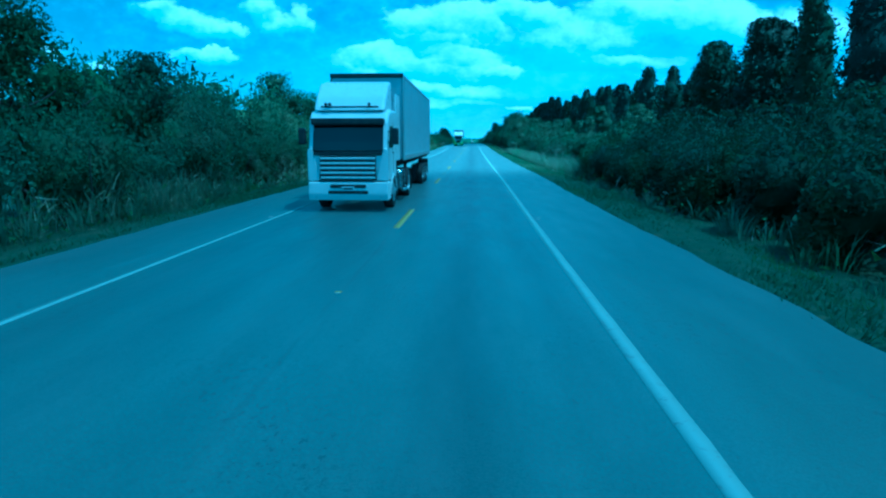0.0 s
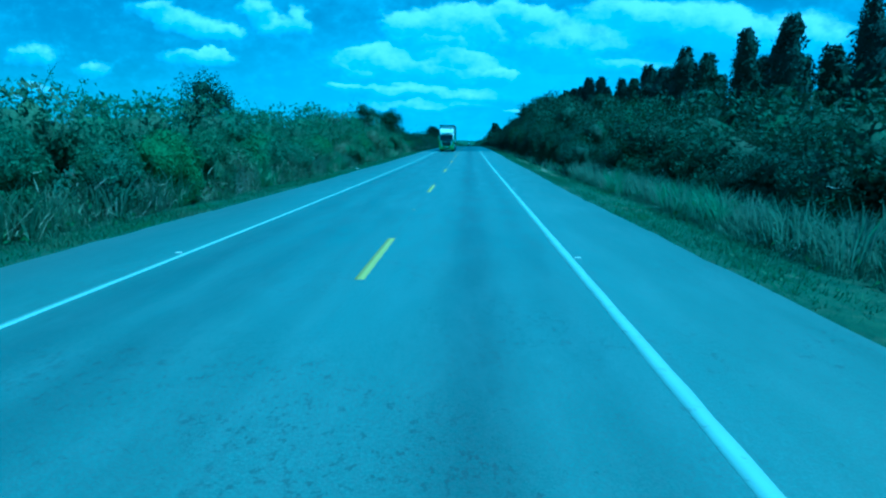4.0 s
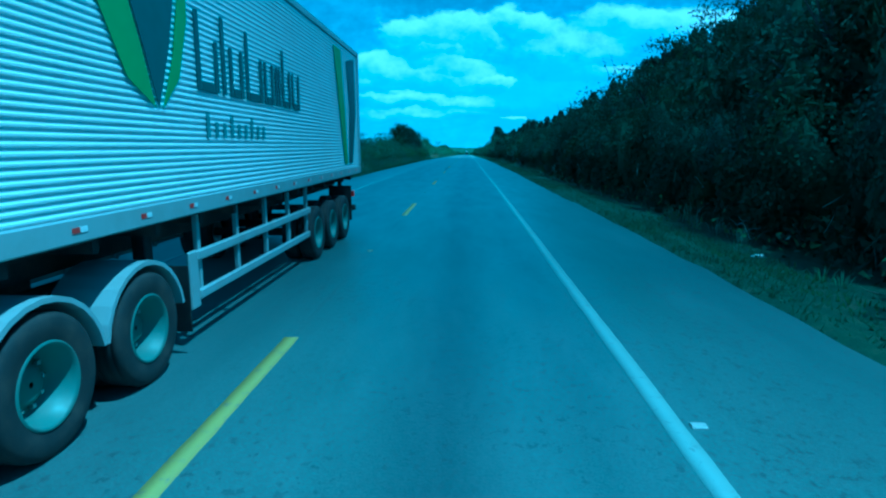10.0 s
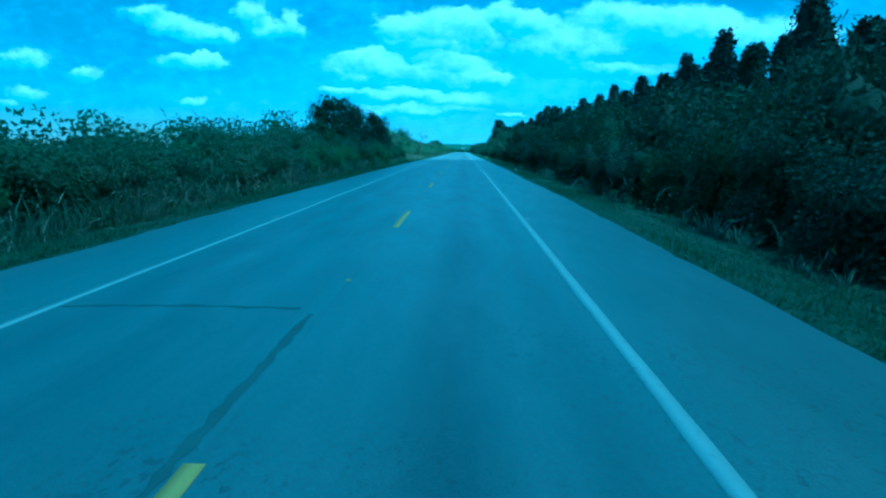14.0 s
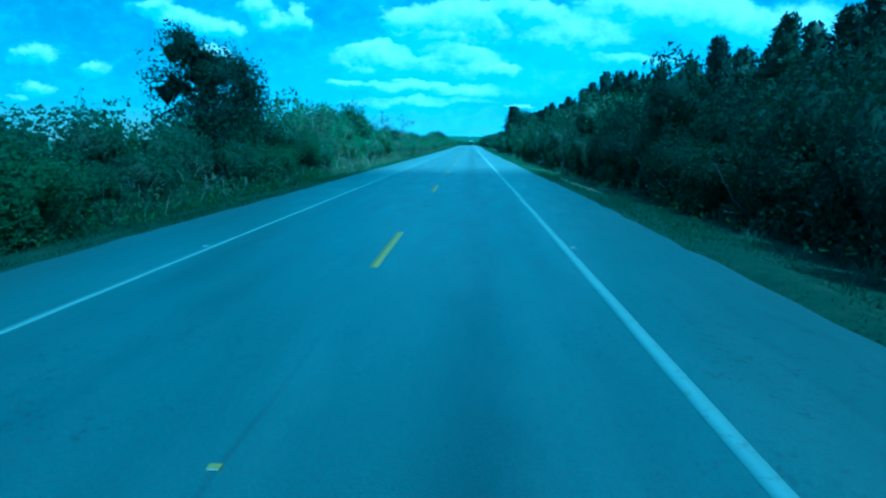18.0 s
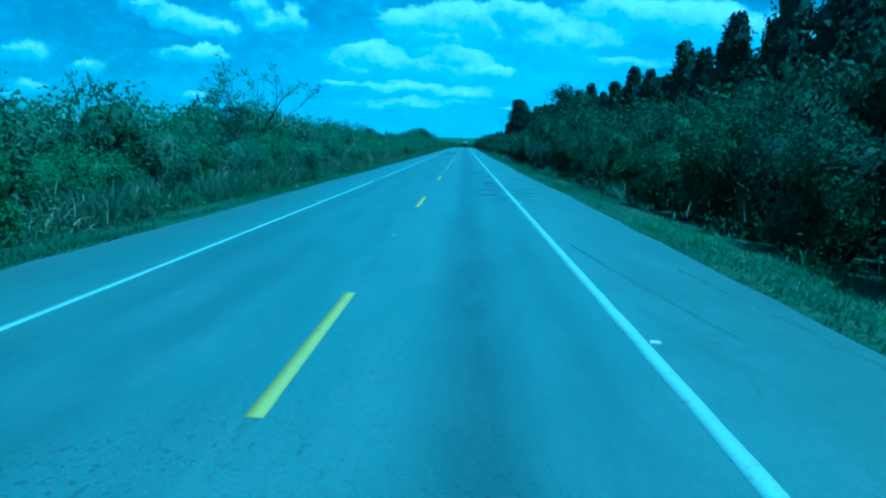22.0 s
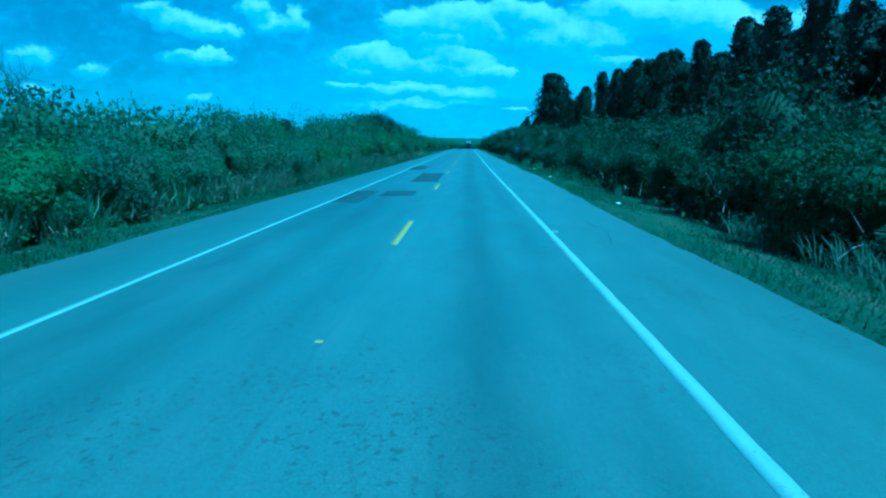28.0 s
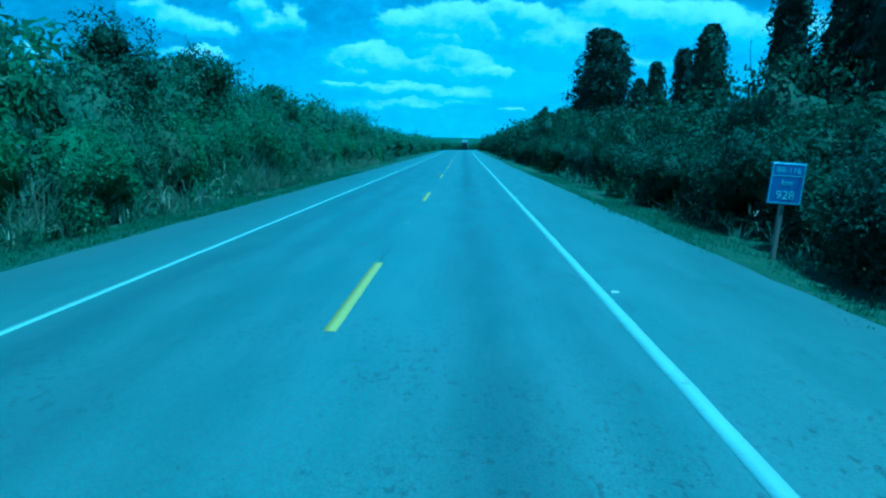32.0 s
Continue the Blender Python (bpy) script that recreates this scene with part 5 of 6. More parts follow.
    x = rr.uniform(LEFT_EDGE - 2.6, LEFT_EDGE - 0.02, m) if side < 0 else rr.uniform(RIGHT_EDGE + 0.02, RIGHT_EDGE + 2.7, m)
    tuft = np.sin(x * 3 + y * 0.9) * np.sin(y * 1.7 + x) + np.sin(y * 0.31)
    keep = rr.uniform(-2.4, 1.2, m) < tuft
    if side > 0:
        for y0_, y1_ in TRACKS:
            keep &= ~((y > y0_) & (y < y1_) & (np.abs(x - track_x(y)) < 0.09))
    h = rr.uniform(0.05, 0.17, m) * (1 + 0.3 * tuft)
    v, _ = blades(x[keep], y[keep], h[keep], 0.03, 1.1, rr)
    v = v.reshape(-1, 4, 3)
    half = (v[:, 1] - v[:, 3]) * 0.75
    v = np.stack([v[:, 0] - half, v[:, 0] + half, v[:, 2]], 1)
    short.add(v.reshape(-1, 3), None, np.arange(len(v) * 3).reshape(-1, 3))
    if side > 0:
        mown, m = Soup(), 9000
        y, x = np.concatenate([rr.uniform(352, 404, 6500), rr.uniform(44, 152, 2500)]), rr.uniform(6.9, 8.9, m)
        keep = np.sin(y * 0.7 + x * 2) + np.sin(y * 0.23) + rr.normal(0, 0.6, m) > 0.1
        mown.add(*blades(x[keep], y[keep], rr.uniform(0.05, 0.13, m)[keep], 0.04, 1.6, rr))
        tagged(new("dry_grass", mown.mesh("dry_grass", STRAW)), "flattened dry straw-coloured grass on the verge", "grass", kind="stuff")
    tagged(new("verge_grass", short.mesh("verge_grass", TURF)), "short patchy green grass on the road verge", "grass", kind="stuff")


# ---- lorries ----
def add_wheel(parent, x, y, rad, width, rim_mat, dual=False):
    """Tyre and rim as a wheel; x is the outer face's side."""
    sgn = 1 if x > 0 else -1
    w = new("wheel")
    w.parent, w.location = parent, (x - sgn * width / 2, y, rad)
    hw = width / 2
    tread = [(-hw, rad * 0.6), (-hw, rad * 0.9), (-hw * 0.86, rad * 0.975), (-hw * 0.6, rad), (-hw * 0.55, rad * 0.985), (-hw * 0.5, rad), (-0.02, rad), (0, rad * 0.985), (0.02, rad), (hw * 0.5, rad),
             (hw * 0.55, rad * 0.985), (hw * 0.6, rad), (hw * 0.86, rad * 0.975), (hw, rad * 0.9), (hw * 1.02, rad * 0.75), (hw * 0.9, rad * 0.6)]
    part("tyre", lathe(tread, 36, caps=False), TYRE, w)
    dish = -0.6 if dual else 0.75
    f = sgn * hw
    rim = [(f * 0.9, rad * 0.61), (f * 1.0, rad * 0.58), (f * 0.8, rad * 0.54), (f * dish, rad * 0.45), (f * (dish + 0.1), rad * 0.3), (f * (dish + 0.5), rad * 0.26), (f * (dish + 0.6), rad * 0.2), (f * (dish + 0.6), 0.02)]
    part("rim", lathe(rim, 30, caps=False), rim_mat, w, "pressed steel rim")
    nuts = bmesh.new()
    for i in range(10):
        a = 2 * math.pi * i / 10
        c, s = math.cos(a) * rad * 0.36, math.sin(a) * rad * 0.36
        x0 = f * (dish + 0.08)
        box(nuts, min(x0, x0 + sgn * 0.04), max(x0, x0 + sgn * 0.04), c - 0.016, c + 0.016, s - 0.016, s + 0.016, 0.004)
    part("wheel_nuts", nuts, STEEL, w)
    return w


def ribbed(x, y0, y1, z0, z1, pitch, deep, flip):
    """A wall panel with horizontal pressed ribs, facing along x."""
    bm = bmesh.new()
    z, prof = z0, []
    while z < z1 - pitch:
        prof += [(0, z), (0, z + pitch * 0.45), (deep, z + pitch * 0.6), (deep, z + pitch * 0.85)]
        z += pitch
    prof.append((0, z1))
    rows = [[bm.verts.new((x + flip * d, yy, zz)) for d, zz in prof] for yy in (y0, y1)]
    inner = [[bm.verts.new((x - flip * 0.04, yy, zz)) for zz in (z0, z1)] for yy in (y0, y1)]
    for i in range(len(prof) - 1):
        bm.faces.new((rows[0][i], rows[1][i], rows[1][i + 1], rows[0][i + 1]))
    bm.faces.new((inner[0][0], inner[1][0], inner[1][1], inner[0][1]))
    bmesh.ops.recalc_face_normals(bm, faces=bm.faces[:])
    return bm


def trailer(root, y0, length, side_mat, tape):
    """Box body, chassis and running gear of a semi-trailer from y0 backwards."""
    y1, hw, z0, z1 = y0 + length, 1.3, 1.46, 4.5
    for sg in (-1, 1):
        part("side_panel", ribbed(sg * (hw - 0.02), y0 + 0.1, y1 - 0.08, z0 + 0.16, z1 - 0.1, 0.062, 0.011, sg), side_mat, root, "horizontally ribbed panel")
        part("bottom_rail", boxes((min(sg * (hw - 0.05), sg * (hw + 0.012)), max(sg * (hw - 0.05), sg * (hw + 0.012)), y0 + 0.05, y1 - 0.03, z0, z0 + 0.18), bevel=0.012), RAIL, root, "aluminium side rail")
        part("top_rail", boxes((min(sg * (hw - 0.05), sg * (hw + 0.012)), max(sg * (hw - 0.05), sg * (hw + 0.012)), y0 + 0.05, y1 - 0.03, z1 - 0.12, z1), bevel=0.012), RAIL, root)
        for yy in (y0 + 0.0, y1 - 0.14):
            part("corner_post", boxes((min(sg * (hw - 0.06), sg * (hw + 0.022)), max(sg * (hw - 0.06), sg * (hw + 0.022)), yy, yy + 0.13, z0 + 0.02, z1 - 0.01), bevel=0.02), RAIL, root)
        n = 20 if tape else 15
        for i in range(n):
            yy = y0 + 0.9 + i * (length - 1.6) / (n - 1)
            x = sg * (hw + 0.014)
            half = 0.13 if tape else 0.085
            part("reflector_tape", boxes((min(x, x + sg * 0.004), max(x, x + sg * 0.004), yy, yy + half, z0 + 0.075, z0 + 0.115)), TAPE_RED, root, "faded red reflector strip")
            part("reflector_tape", boxes((min(x, x + sg * 0.004), max(x, x + sg * 0.004), yy + half, yy + half * 2, z0 + 0.075, z0 + 0.115)), WHITE_TAPE, root, "white reflector strip")
    part("front_wall", boxes((-hw + 0.05, hw - 0.05, y0 + 0.05, y0 + 0.09, z0, z1 - 0.02), bevel=0.006), side_mat, root)
    rib = part("front_rib", boxes((-hw + 0.06, hw - 0.06, y0 + 0.02, y0 + 0.055, z0 + 0.1, z0 + 0.155), bevel=0.014), side_mat, root)
    for i in range(1, 42):
        ob = new("front_rib", rib.data)
        ob.parent, ob.location = root, (0, 0, 0.07 * i)
    part("roof", boxes((-hw, hw, y0, y1, z1 - 0.02, z1 + 0.02), bevel=0.015), SILVER, root)
    part("roof_beam", boxes((-hw - 0.01, hw + 0.01, y0 - 0.03, y0 + 0.05, z1 - 0.12, z1 + 0.03), bevel=0.015), BLACK, root)
    part("floor", boxes((-hw + 0.03, hw - 0.03, y0 + 0.05, y1 - 0.03, z0 - 0.02, z0 + 0.06)), CHASSIS, root)
    part("rear_door", boxes((-hw + 0.04, -0.01, y1 - 0.06, y1, z0 + 0.05, z1 - 0.03), (0.01, hw - 0.04, y1 - 0.06, y1, z0 + 0.05, z1 - 0.03), bevel=0.012), side_mat, root)
    for sg in (-1, 1):
        part("chassis_beam", boxes((sg * 0.5 - 0.07, sg * 0.5 + 0.07, y0 + 0.8, y1 - 0.1, z0 - 0.38, z0 - 0.02), bevel=0.01), CHASSIS, root)
        part("landing_leg", boxes((sg * 0.85 - 0.07, sg * 0.85 + 0.07, y0 + 4.3, y0 + 4.45, 0.55, z0), (sg * 0.85 - 0.14, sg * 0.85 + 0.14, y0 + 4.2, y0 + 4.55, 0.5, 0.56), bevel=0.012), CHASSIS, root)
    for i in range(14):
        yy = y0 + 1.2 + i * (length - 2) / 13
        part("cross_member", boxes((-1.2, 1.2, yy, yy + 0.08, z0 - 0.14, z0 - 0.02)), CHASSIS, root)
    for i in range(3):
        yy = y1 - 4.4 + i * 1.25
        part("axle", boxes((-1.1, 1.1, yy - 0.07, yy + 0.07, 0.45, 0.59), bevel=0.03), CHASSIS, root)
        for sg in (-1, 1):
            add_wheel(root, sg * 1.27, yy, 0.51, 0.29, RIM_STEEL if tape else RIM_GREEN, True)
            add_wheel(root, sg * 0.95, yy, 0.51, 0.27, RIM_STEEL, True)
    for sg in (-1, 1):
        part("mudflap", boxes((sg * 1.0 - 0.28, sg * 1.0 + 0.28, y1 - 1.2, y1 - 1.18, 0.35, 1.2), bevel=0.006), BLACK, root)
    part("underrun_bar", boxes((-1.2, 1.2, y1 - 0.35, y1 - 0.22, 0.5, 0.64), (-0.85, -0.75, y1 - 0.35, y1 - 0.25, 0.5, 1.3), (0.75, 0.85, y1 - 0.35, y1 - 0.25, 0.5, 1.3), bevel=0.012), CHASSIS, root)
    part("tail_lamp", boxes((-1.15, -0.85, y1 - 0.2, y1 - 0.1, 0.85, 1.0), bevel=0.015), RED, root)
    part("tail_lamp", boxes((0.85, 1.15, y1 - 0.2, y1 - 0.1, 0.85, 1.0), bevel=0.015), RED, root)


def cab(root, body, low_mat, grille_slats, visor, fairing_up):
    """The tractor's cab, its nose at y = 0, facing -y."""
    part("cab_shell", prism([(0.12, 0.95), (0.05, 1.3), (0.06, 1.75), (0.28, 2.75), (0.55, 3.05), (1.2, 3.15), (2.05, 3.15), (2.1, 2.9), (2.1, 0.95)], -1.22, 1.22, "x", 0.09, 3), body, root)
    part("front_corner", prism([(-1.24, 0.95), (-1.245, 1.9), (-1.1, 1.95), (-0.88, 0.97)], 0.02, 0.12, "y", 0.02, 2), low_mat, root)
    part("front_corner", prism([(1.24, 0.95), (1.245, 1.9), (1.1, 1.95), (0.88, 0.97)], 0.02, 0.12, "y", 0.02, 2), low_mat, root)
    part("windscreen", prism([(0.035, 1.86), (0.245, 2.68), (0.30, 2.66), (0.09, 1.84)], -1.08, 1.08, "x", 0.02, 2), GLASS, root, "dark tinted glass")
    part("sun_visor", boxes((-1.12, 1.12, 0.02, 0.3, 2.64, 2.84), bevel=0.05, segments=2), BLACK if visor else body, root)
    for sg in (-1, 1):
        part("wiper", boxes((sg * 0.5 - 0.4, sg * 0.5 + 0.4, -0.005, 0.02, 1.86, 1.885), bevel=0.005), BLACK, root)
        part("side_window", prism([(0.45, 1.95), (0.62, 2.62), (1.3, 2.62), (1.3, 1.95)], sg * 1.205, sg * 1.232, "x", 0.008, 1), GLASS, root)
        part("door_seam", boxes((min(sg * 1.2, sg * 1.226), max(sg * 1.2, sg * 1.226), 1.34, 1.352, 1.0, 2.7)), BLACK, root)
        part("door_handle", boxes((min(sg * 1.2, sg * 1.255), max(sg * 1.2, sg * 1.255), 1.12, 1.3, 1.78, 1.82), bevel=0.008), BLACK, root)
        m = new("mirror")
        m.parent = root
        part("mirror_housing", boxes((sg * 1.43 - 0.11, sg * 1.43 + 0.11, 0.12, 0.34, 2.05, 2.55), bevel=0.05, segments=2), BLACK if grille_slats else GREEN_CAB, m)
        part("mirror_glass", boxes((sg * 1.43 - 0.09, sg * 1.43 + 0.09, 0.338, 0.348, 2.09, 2.5)), LENS, m)
        part("mirror_arm", boxes((min(sg * 1.2, sg * 1.36), max(sg * 1.2, sg * 1.36), 0.24, 0.29, 2.42, 2.46), (min(sg * 1.2, sg * 1.36), max(sg * 1.2, sg * 1.36), 0.24, 0.29, 2.1, 2.14), bevel=0.01), BLACK, m)
        lamp = new("headlamp")
        lamp.parent = root
        part("lamp_bezel", boxes((sg * 0.98 - 0.25, sg * 0.98 + 0.25, -0.005, 0.1, 0.62, 0.86), bevel=0.03, segments=2), BLACK, lamp)
        part("lamp_glass", boxes((sg * 0.98 - 0.22, sg * 0.98 + 0.22, -0.02, 0.03, 0.65, 0.83), bevel=0.03, segments=2), LENS, lamp)
        part("fog_lamp", lathe([(-0.02, 0.06), (-0.03, 0.04), (-0.03, 0.005)], 16, "y"), LENS, lamp).location = (sg * 1.0, 0.0, 0.5)
        part("step", boxes((min(sg * 0.95, sg * 1.22), max(sg * 0.95, sg * 1.22), 0.35, 0.8, 0.55, 0.6), (min(sg * 0.95, sg * 1.22), max(sg * 0.95, sg * 1.22), 0.35, 0.8, 0.9, 0.95), bevel=0.012), BLACK, root)
        arch = [(1.45 + 0.68 * math.cos(a), 0.5 + 0.62 * math.sin(a)) for a in np.linspace(0, math.pi, 13)] + [(1.45 + 0.6 * math.cos(a), 0.5 + 0.55 * math.sin(a)) for a in np.linspace(math.pi, 0, 13)]
        part("wheel_arch", prism(arch, sg * 0.95, sg * 1.24, "x"), low_mat, root)
        add_wheel(root, sg * 1.22, 1.45, 0.51, 0.31, RIM_STEEL if grille_slats else RIM_GREEN)
    part("bumper", prism([(0.0, 0.36), (-0.05, 0.55), (-0.03, 0.92), (0.5, 0.94), (0.6, 0.36)], -1.24, 1.24, "x", 0.05, 3), low_mat, root)
    part("bumper_grille", boxes((-0.62, 0.62, -0.062, 0.02, 0.56, 0.66), (-0.55, 0.55, -0.062, 0.02, 0.74, 0.85), bevel=0.012), BLACK, root)
    part("number_plate", boxes((-0.2, 0.2, -0.075, -0.06, 0.66, 0.79), bevel=0.006), SIGN_WHITE, root, "white plate with an unreadable number")
    part("plate_bar", boxes((-0.15, 0.15, -0.079, -0.074, 0.70, 0.75)), BLACK, root)
    part("grille", prism([(-0.85, 1.62), (0.85, 1.62), (0.62, 0.98), (-0.62, 0.98)] if not grille_slats else [(-0.86, 1.72), (0.86, 1.72), (0.86, 0.98), (-0.86, 0.98)], -0.015, 0.1, "y", 0.02, 2), BLACK, root)
    for i in range(5 if grille_slats else 3):
        z = (1.03 if grille_slats else 1.12) + i * (0.145 if grille_slats else 0.17)
        hw = 0.84 if grille_slats else 0.6 + i * 0.07
        part("grille_slat", boxes((-hw, hw, -0.045, 0.02, z, z + (0.06 if grille_slats else 0.03)), bevel=0.014, segments=2), body if grille_slats else CHASSIS, root)
    if grille_slats:
        part("front_band", boxes((-1.05, 1.05, 0.0, 0.1, 1.735, 1.845), bevel=0.02, segments=2), BLACK, root)
    if fairing_up:
        part("roof_fairing", prism([(0.45, 3.08), (0.75, 3.5), (1.3, 3.95), (1.95, 4.08), (2.05, 3.95), (2.05, 3.08)], -1.1, 1.1, "x", 0.1, 3), body, root)
        part("marker_bar", boxes((-0.9, 0.9, 0.5, 0.56, 3.18, 3.22), bevel=0.01), BLACK, root)
        for x in (-0.72, -0.6, 0.62):
            part("horn", lathe([(0.42, 0.05), (0.5, 0.035), (0.62, 0.02)], 12, "y"), BLACK, root).location = (x, 0, 3.27)
    else:
        part("roof_fairing", prism([(0.3, 2.85), (0.42, 3.3), (0.75, 3.72), (1.3, 3.85), (2.0, 3.88), (2.05, 3.7), (2.05, 2.9)], -1.16, 1.16, "x", 0.14, 4), body, root)
        part("roof_hatch", boxes((-0.45, 0.45, 0.85, 1.5, 3.8, 3.95), bevel=0.06, segments=2), WHITE_BOX, root)
        part("roof_lamp", boxes((0.55, 0.75, 0.72, 0.85, 3.74, 3.9), bevel=0.02), BLACK, root)
    part("exhaust_panel", boxes((-1.15, 1.15, 2.1, 2.3, 0.95, 2.6), bevel=0.03), BLACK, root)


def tractor_rear(root, axles, rim_mat):
    for sg in (-1, 1):
        part("frame_rail", boxes((sg * 0.42 - 0.05, sg * 0.42 + 0.05, 0.6, axles[-1] + 0.7, 0.68, 0.95), bevel=0.01), CHASSIS, root)
        for yy in axles:
            add_wheel(root, sg * 1.26, yy, 0.52, 0.3, rim_mat, True)
            add_wheel(root, sg * 0.93, yy, 0.52, 0.28, rim_mat, True)
            arch = [(yy + 0.66 * math.cos(a), 0.5 + 0.64 * math.sin(a)) for a in np.linspace(0.15, math.pi - 0.15, 13)] + [(yy + 0.62 * math.cos(a), 0.5 + 0.6 * math.sin(a)) for a in np.linspace(math.pi - 0.15, 0.15, 13)]
            part("mudguard", prism(arch, sg * 0.7, sg * 1.26, "x"), CHASSIS if rim_mat is RIM_STEEL else RAIL, root)
        part("mudflap", boxes((sg * 1.0 - 0.28, sg * 1.0 + 0.28, axles[-1] + 0.72, axles[-1] + 0.74, 0.25, 0.95), bevel=0.006), BLACK, root)
    part("fifth_wheel", lathe([(0.95, 0.5), (1.2, 0.5), (1.22, 0.45)], 24, "z"), CHASSIS, root).location = (0, axles[0] + 0.3, 0)


# silver ribbed trailer behind a white tractor, in the oncoming lane
lorry = thing("lorry", -1.9, 18.3, float(rise(18.3)), "white lorry with a silver ribbed box semi-trailer on the oncoming lane", "lorry", "oncoming lorries")
lorry.rotation_euler = (slope(26), 0, 0)
cab(lorry, WHITE_CAB, WHITE_CAB, True, True, True)
tractor_rear(lorry, (5.7,), RIM_STEEL)
trailer(lorry, 3.62, 13.13, SILVER, True)
for sg in (-1, 1):
    tank = new("fuel_tank")
    tank.parent = lorry
    part("tank_body", boxes((sg * 0.92 - 0.33, sg * 0.92 + 0.33, 3.5, 4.85, 0.5, 1.16), bevel=0.19, segments=5), STEEL, tank, "polished metal tank")
    for yy in (3.8, 4.5):
        part("tank_strap", boxes((sg * 0.92 - 0.345, sg * 0.92 + 0.345, yy, yy + 0.055, 0.488, 1.172), bevel=0.19, segments=4), CHASSIS, tank)
    part("filler_cap", lathe([(1.14, 0.06), (1.2, 0.06), (1.205, 0.045)], 16, "z"), BLACK, tank).location = (sg * 0.92, 4.2, 0)
    bend = Soup()
    tube(bend, [(sg * x, y, z) for x, y, z in ((1.1, 5.02, 0.5), (1.2, 5.0, 0.42), (1.26, 4.93, 0.38), (1.27, 4.8, 0.37), (1.27, 3.62, 0.41), (1.26, 3.46, 0.43), (1.22, 3.36, 0.5), (1.17, 3.33, 0.6), (1.08, 3.32, 0.7))], [0.05] * 9, 10)
    bar = new("side_tube", bend.mesh("side_tube", STEEL))
    bar.parent = lorry
    tagged(bar, "bright bent protection tube")
    part("side_fairing", boxes((min(sg * 1.15, sg * 1.22), max(sg * 1.15, sg * 1.22), 2.08, 3.2, 1.5, 3.7), bevel=0.03, segments=2), WHITE_CAB, lorry)
    part("battery_box", boxes((sg * 0.9 - 0.3, sg * 0.9 + 0.3, 2.3, 3.2, 0.5, 1.0), bevel=0.03, segments=2), BLACK, lorry)

# white ribbed trailer behind a white and green tractor
lorry = thing("lorry", -2.15, 171.4, float(rise(171.4)), "white and green lorry with a white ribbed box semi-trailer", "lorry", "oncoming lorries")
lorry.rotation_euler = (slope(179), 0, 0)
cab(lorry, WHITE_CAB, GREEN_CAB, False, True, False)
tractor_rear(lorry, (5.0, 6.3), RIM_GREEN)
trailer(lorry, 2.6, 14.2, WHITE_BOX, False)
LX = 1.302


def decal(outline, material, label):
    part("logo_shape", prism(outline, LX, LX + 0.004, "x"), material, lorry, label)


# leaf emblem and lettering as plain shapes: along the side, height
decal([(5.55, 4.25), (5.85, 3.3), (6.2, 2.72), (6.62, 2.5), (6.45, 3.0), (6.2, 3.6), (6.0, 4.3)], LOGO_GREEN, "leaf-shaped emblem")
decal([(6.04, 4.3), (6.24, 3.6), (6.49, 3.0), (6.68, 2.5), (6.95, 3.1), (7.1, 3.6), (7.12, 4.0), (6.9, 4.2), (6.6, 3.6), (6.35, 4.3)], LOGO_DARK, "leaf-shaped emblem")
decal([(6.75, 2.5), (7.0, 3.0), (7.18, 3.6), (7.2, 4.2), (7.36, 4.1), (7.34, 3.4), (7.1, 2.8)], LOGO_GREEN, "leaf-shaped emblem")
for a, b, z0, z1 in ((7.5, 8.05, 2.74, 3.55), (8.15, 8.27, 2.74, 3.6), (8.37, 8.8, 2.74, 3.3), (8.9, 9.5, 2.74, 3.58), (9.58, 9.98, 2.74, 3.3), (10.06, 10.3, 2.74, 3.3), (10.38, 10.8, 2.74, 3.58), (10.88, 11.3, 2.74, 3.3)):
    w = 0.1
    for c0, c1, d0, d1 in ((a, a + w, z0, z1), (b - w, b, z0, min(z1, z0 + 0.56)), (a + w + 0.012, b - w - 0.012, z0, z0 + w)):
        if c1 - c0 > 0.05 and (b - a > 0.2 or c0 == a):
            decal([(c0, d0), (c1, d0), (c1, d1), (c0, d1)], LOGO_DARK, "dark bar in place of lettering")
for i in range(9):
    up = 0.26 if i in (0, 3, 6) else 0.17
    decal([(7.65 + 0.22 * i, 2.25), (7.73 + 0.22 * i, 2.25), (7.73 + 0.22 * i, 2.25 + up), (7.65 + 0.22 * i, 2.25 + up)], LOGO_GREY, "small bar in place of lettering")
decal([(14.0, 4.25), (14.7, 4.25), (15.0, 3.0), (15.2, 1.75), (14.9, 1.75), (14.5, 2.8)], LOGO_GREEN, "green leaf stripe")
decal([(15.3, 4.1), (16.2, 4.25), (16.3, 3.0), (15.8, 1.75), (15.4, 1.75), (15.6, 3.0)], LOGO_DARK, "dark leaf stripe")
for x0, x1, z0, z1, mat_, y_ in ((-0.85, -0.55, 1.66, 1.82, LOGO_GREEN, 0.02), (-0.45, 0.85, 1.68, 1.8, LOGO_DARK, 0.02), (-0.8, -0.5, 2.98, 3.16, LOGO_GREEN, 0.30), (-0.35, 0.7, 2.98, 3.1, LOGO_DARK, 0.31)):
    part("logo_shape", boxes((x0, x1, y_, y_ + 0.06, z0, z1)), mat_, lorry, "bar in place of lettering")
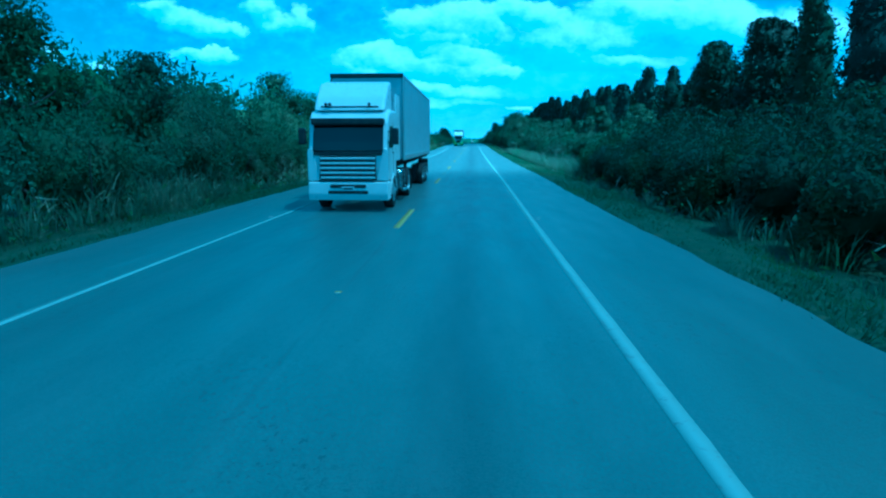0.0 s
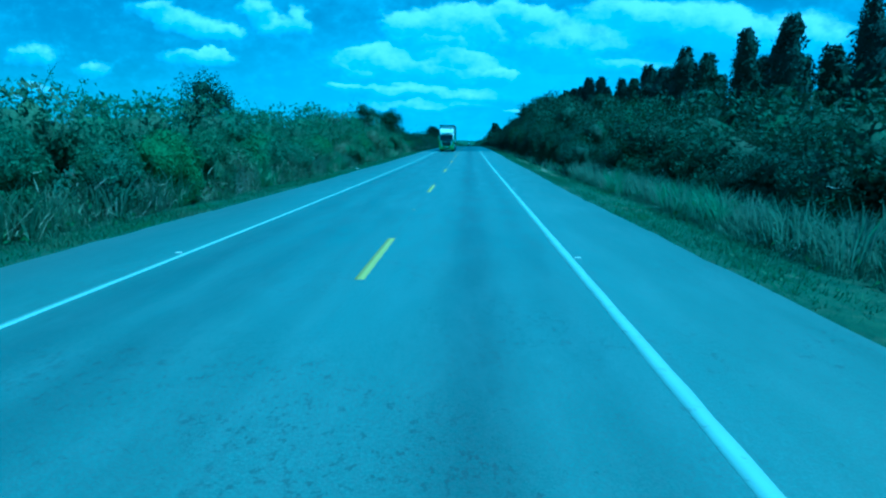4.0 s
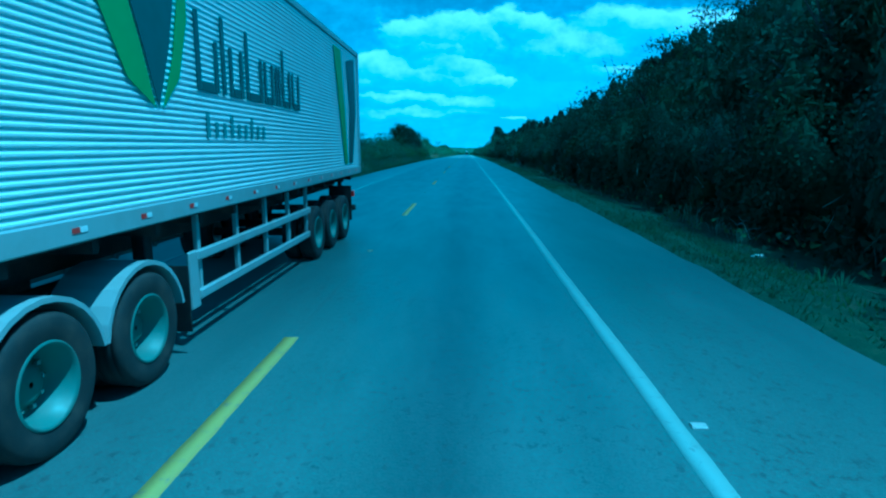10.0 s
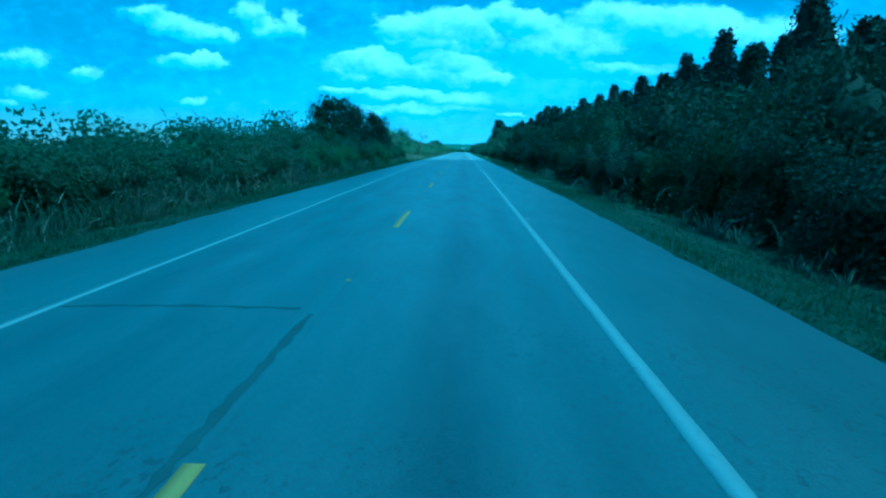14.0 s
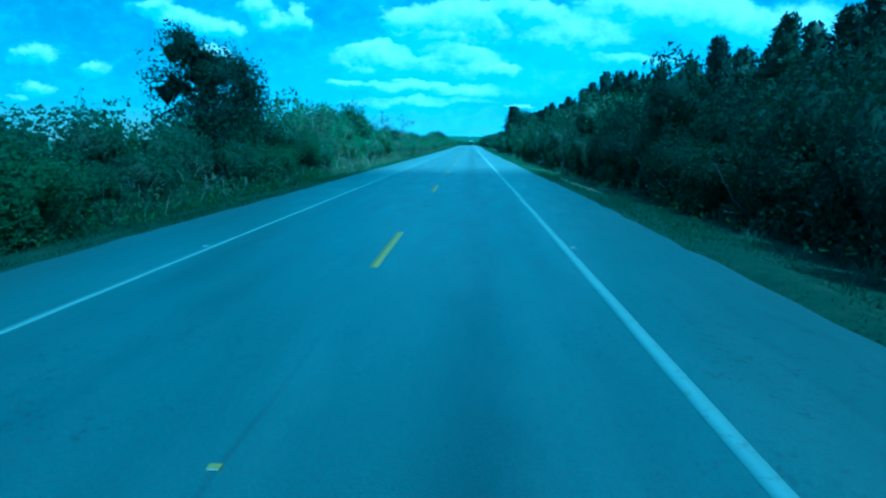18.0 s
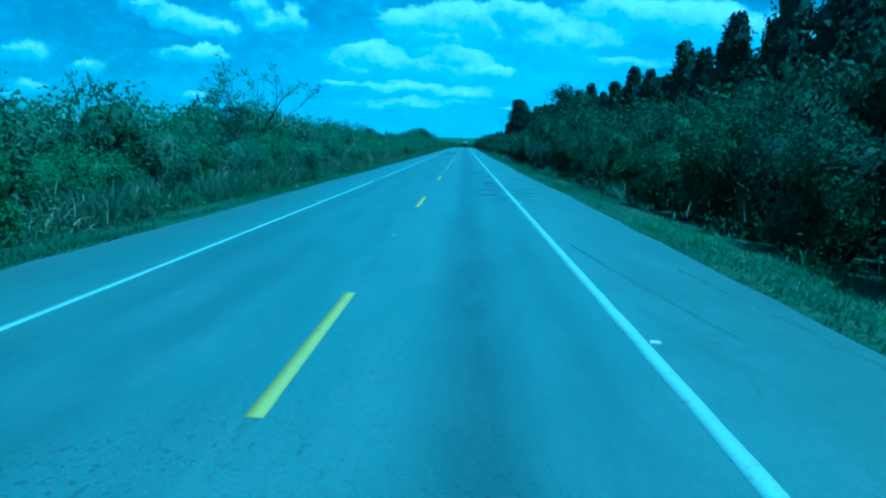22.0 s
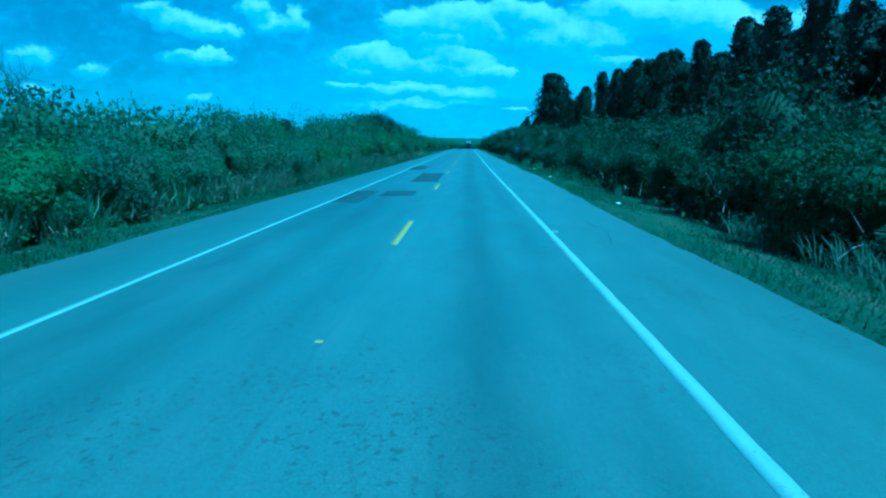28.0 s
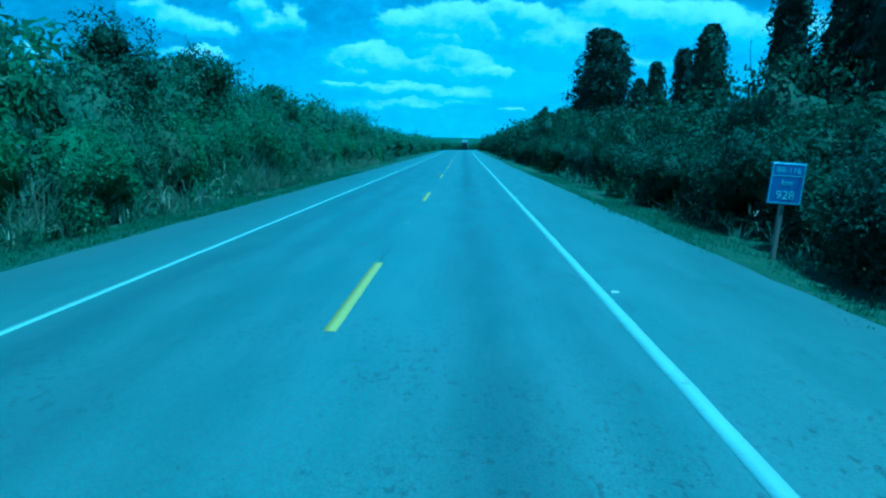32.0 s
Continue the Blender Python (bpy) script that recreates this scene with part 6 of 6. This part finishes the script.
for sg in (-1, 1):
    for z in (0.5, 0.93):
        part("guard_rail", boxes((sg * 1.2 - 0.03, sg * 1.2 + 0.03, 7.4, 12.0, z, z + 0.11), bevel=0.015), RAIL, lorry, "silver side guard rail")
    for yy in (7.5, 8.6, 9.7, 10.8, 11.9):
        part("guard_post", boxes((sg * 1.15 - 0.03, sg * 1.15 + 0.03, yy, yy + 0.07, 0.48, 1.46), bevel=0.01), RAIL, lorry)
    part("guard_plate", boxes((sg * 1.19 - 0.02, sg * 1.19 + 0.02, 7.22, 7.42, 0.42, 1.05), bevel=0.015), RAIL, lorry)
    part("air_tank", lathe([(2.7, 0.02), (2.72, 0.28), (2.76, 0.31), (4.2, 0.31), (4.24, 0.28), (4.26, 0.02)], 24, "y"), STEEL, lorry).location = (sg * 0.95, 0, 0.68)

# a lorry far ahead on the same lane
lorry = thing("lorry", 1.8, 822, float(rise(822)), "distant dark lorry with a pale box body seen from behind", "lorry")
trailer(lorry, 0.0, 9.0, WHITE_BOX, False)
part("cab_shell", boxes((-1.2, 1.2, 9.3, 11.3, 0.9, 3.4), bevel=0.1, segments=2), BLACK, lorry)
for sg in (-1, 1):
    add_wheel(lorry, sg * 1.22, 10.2, 0.51, 0.3, RIM_STEEL)
lorry.rotation_euler = (0, 0, math.pi)

# ---- kilometre sign ----
sign = thing("road_sign", 8.5, 565.7, ground_z(8.5, 565.7), "blue kilometre sign with white writing on a slightly leaning wooden post", "road sign", rz=-4)
sign.rotation_euler = (0, radians(3.5), radians(-4))
part("post", boxes((-0.045, 0.045, -0.045, 0.045, -0.35, 1.45), bevel=0.008), POST_WOOD, sign, "weathered leaning wooden post")
board = part("board", boxes((-0.36, 0.36, -0.075, -0.05, 1.22, 2.12), bevel=0.01), SIGN_BLUE, sign, "blue sheet-metal board")
part("border", boxes((-0.34, 0.34, -0.079, -0.074, 2.085, 2.1), (-0.34, 0.34, -0.079, -0.074, 1.24, 1.255), (-0.34, -0.325, -0.079, -0.074, 1.24, 2.1), (0.325, 0.34, -0.079, -0.074, 1.24, 2.1), (-0.34, 0.34, -0.079, -0.074, 1.83, 1.845)), SIGN_WHITE, sign, "white border lines")
for body, size, z in (("BR-116", 0.17, 1.905), ("km", 0.19, 1.63), ("928", 0.27, 1.33)):
    cu = bpy.data.curves.new("writing", "FONT")
    cu.body, cu.size, cu.align_x, cu.extrude = body, size, "CENTER", 0.002
    cu.materials.append(SIGN_WHITE)
    ob = new("writing", cu)
    ob.parent, ob.location, ob.rotation_euler = sign, (0, -0.078, z), (radians(90), 0, 0)
    tagged(ob, "white painted lettering")

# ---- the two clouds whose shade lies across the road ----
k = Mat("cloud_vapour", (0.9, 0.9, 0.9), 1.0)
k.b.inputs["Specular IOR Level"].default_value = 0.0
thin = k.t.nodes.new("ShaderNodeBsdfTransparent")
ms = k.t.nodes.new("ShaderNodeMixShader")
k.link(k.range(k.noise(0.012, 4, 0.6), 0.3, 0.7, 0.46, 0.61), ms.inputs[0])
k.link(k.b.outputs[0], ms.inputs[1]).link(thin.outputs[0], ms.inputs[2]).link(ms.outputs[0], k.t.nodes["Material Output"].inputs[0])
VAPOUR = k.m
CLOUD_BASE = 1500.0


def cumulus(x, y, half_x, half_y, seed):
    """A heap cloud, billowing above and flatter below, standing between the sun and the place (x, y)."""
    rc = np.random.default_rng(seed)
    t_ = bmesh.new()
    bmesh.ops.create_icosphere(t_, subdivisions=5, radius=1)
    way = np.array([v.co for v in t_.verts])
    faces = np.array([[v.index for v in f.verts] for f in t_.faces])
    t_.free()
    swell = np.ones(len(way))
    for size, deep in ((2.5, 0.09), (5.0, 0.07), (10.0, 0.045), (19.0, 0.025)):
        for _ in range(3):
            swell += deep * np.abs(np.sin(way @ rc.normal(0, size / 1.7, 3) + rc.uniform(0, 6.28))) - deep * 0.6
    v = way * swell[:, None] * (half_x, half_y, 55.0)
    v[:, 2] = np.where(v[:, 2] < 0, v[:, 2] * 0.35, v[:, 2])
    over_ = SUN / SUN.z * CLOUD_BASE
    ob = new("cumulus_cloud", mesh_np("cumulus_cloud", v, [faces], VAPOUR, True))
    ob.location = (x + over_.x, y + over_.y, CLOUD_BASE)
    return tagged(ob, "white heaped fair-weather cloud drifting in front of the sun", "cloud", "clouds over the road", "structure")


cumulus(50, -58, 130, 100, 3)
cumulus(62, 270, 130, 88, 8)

# ---- litter on the verges ----
def litter(seed):
    rr = np.random.default_rng(seed)
    v = ICO_V * (0.14, 0.1, 0.05) * (1 + rr.normal(0, 0.28, (len(ICO_V), 1)))
    return mesh_np("litter", v, [ICO_F], LITTER)


LITTERS = [litter(s) for s in (1, 2, 3)]
rl = np.random.default_rng(4)
SPOTS = [(9.0, 52.5), (-7.6, 62), (-7.9, 71), (-7.4, 118), (-7.8, 131), (8.4, 180), (8.6, 186), (-7.5, 208), (7.4, 302), (7.5, 345), (-7.6, 361), (-7.7, 380), (7.9, 372), (-7.6, 411),
         (7.8, 428), (-7.2, 446), (7.6, 506), (7.9, 489), (-7.8, 514), (7.5, 525), (-7.6, 540), (7.3, 553), (-8.0, 549), (-7.8, 555), (8.1, 541), (7.6, 436), (-1.2, 544.2)]
for x, y in SPOTS:
    ob = new("litter", LITTERS[rl.integers(3)])
    s = rl.uniform(0.45, 0.95)
    ob.location, ob.scale, ob.rotation_euler = (x, y, (ground_z(x, y) if abs(x) > 6.3 else float(rise(y))) + 0.04), (s, s, s), (0, 0, rl.uniform(0, 6))
    tagged(ob, "crumpled pale scrap of litter on the grass verge", "litter", "roadside litter")
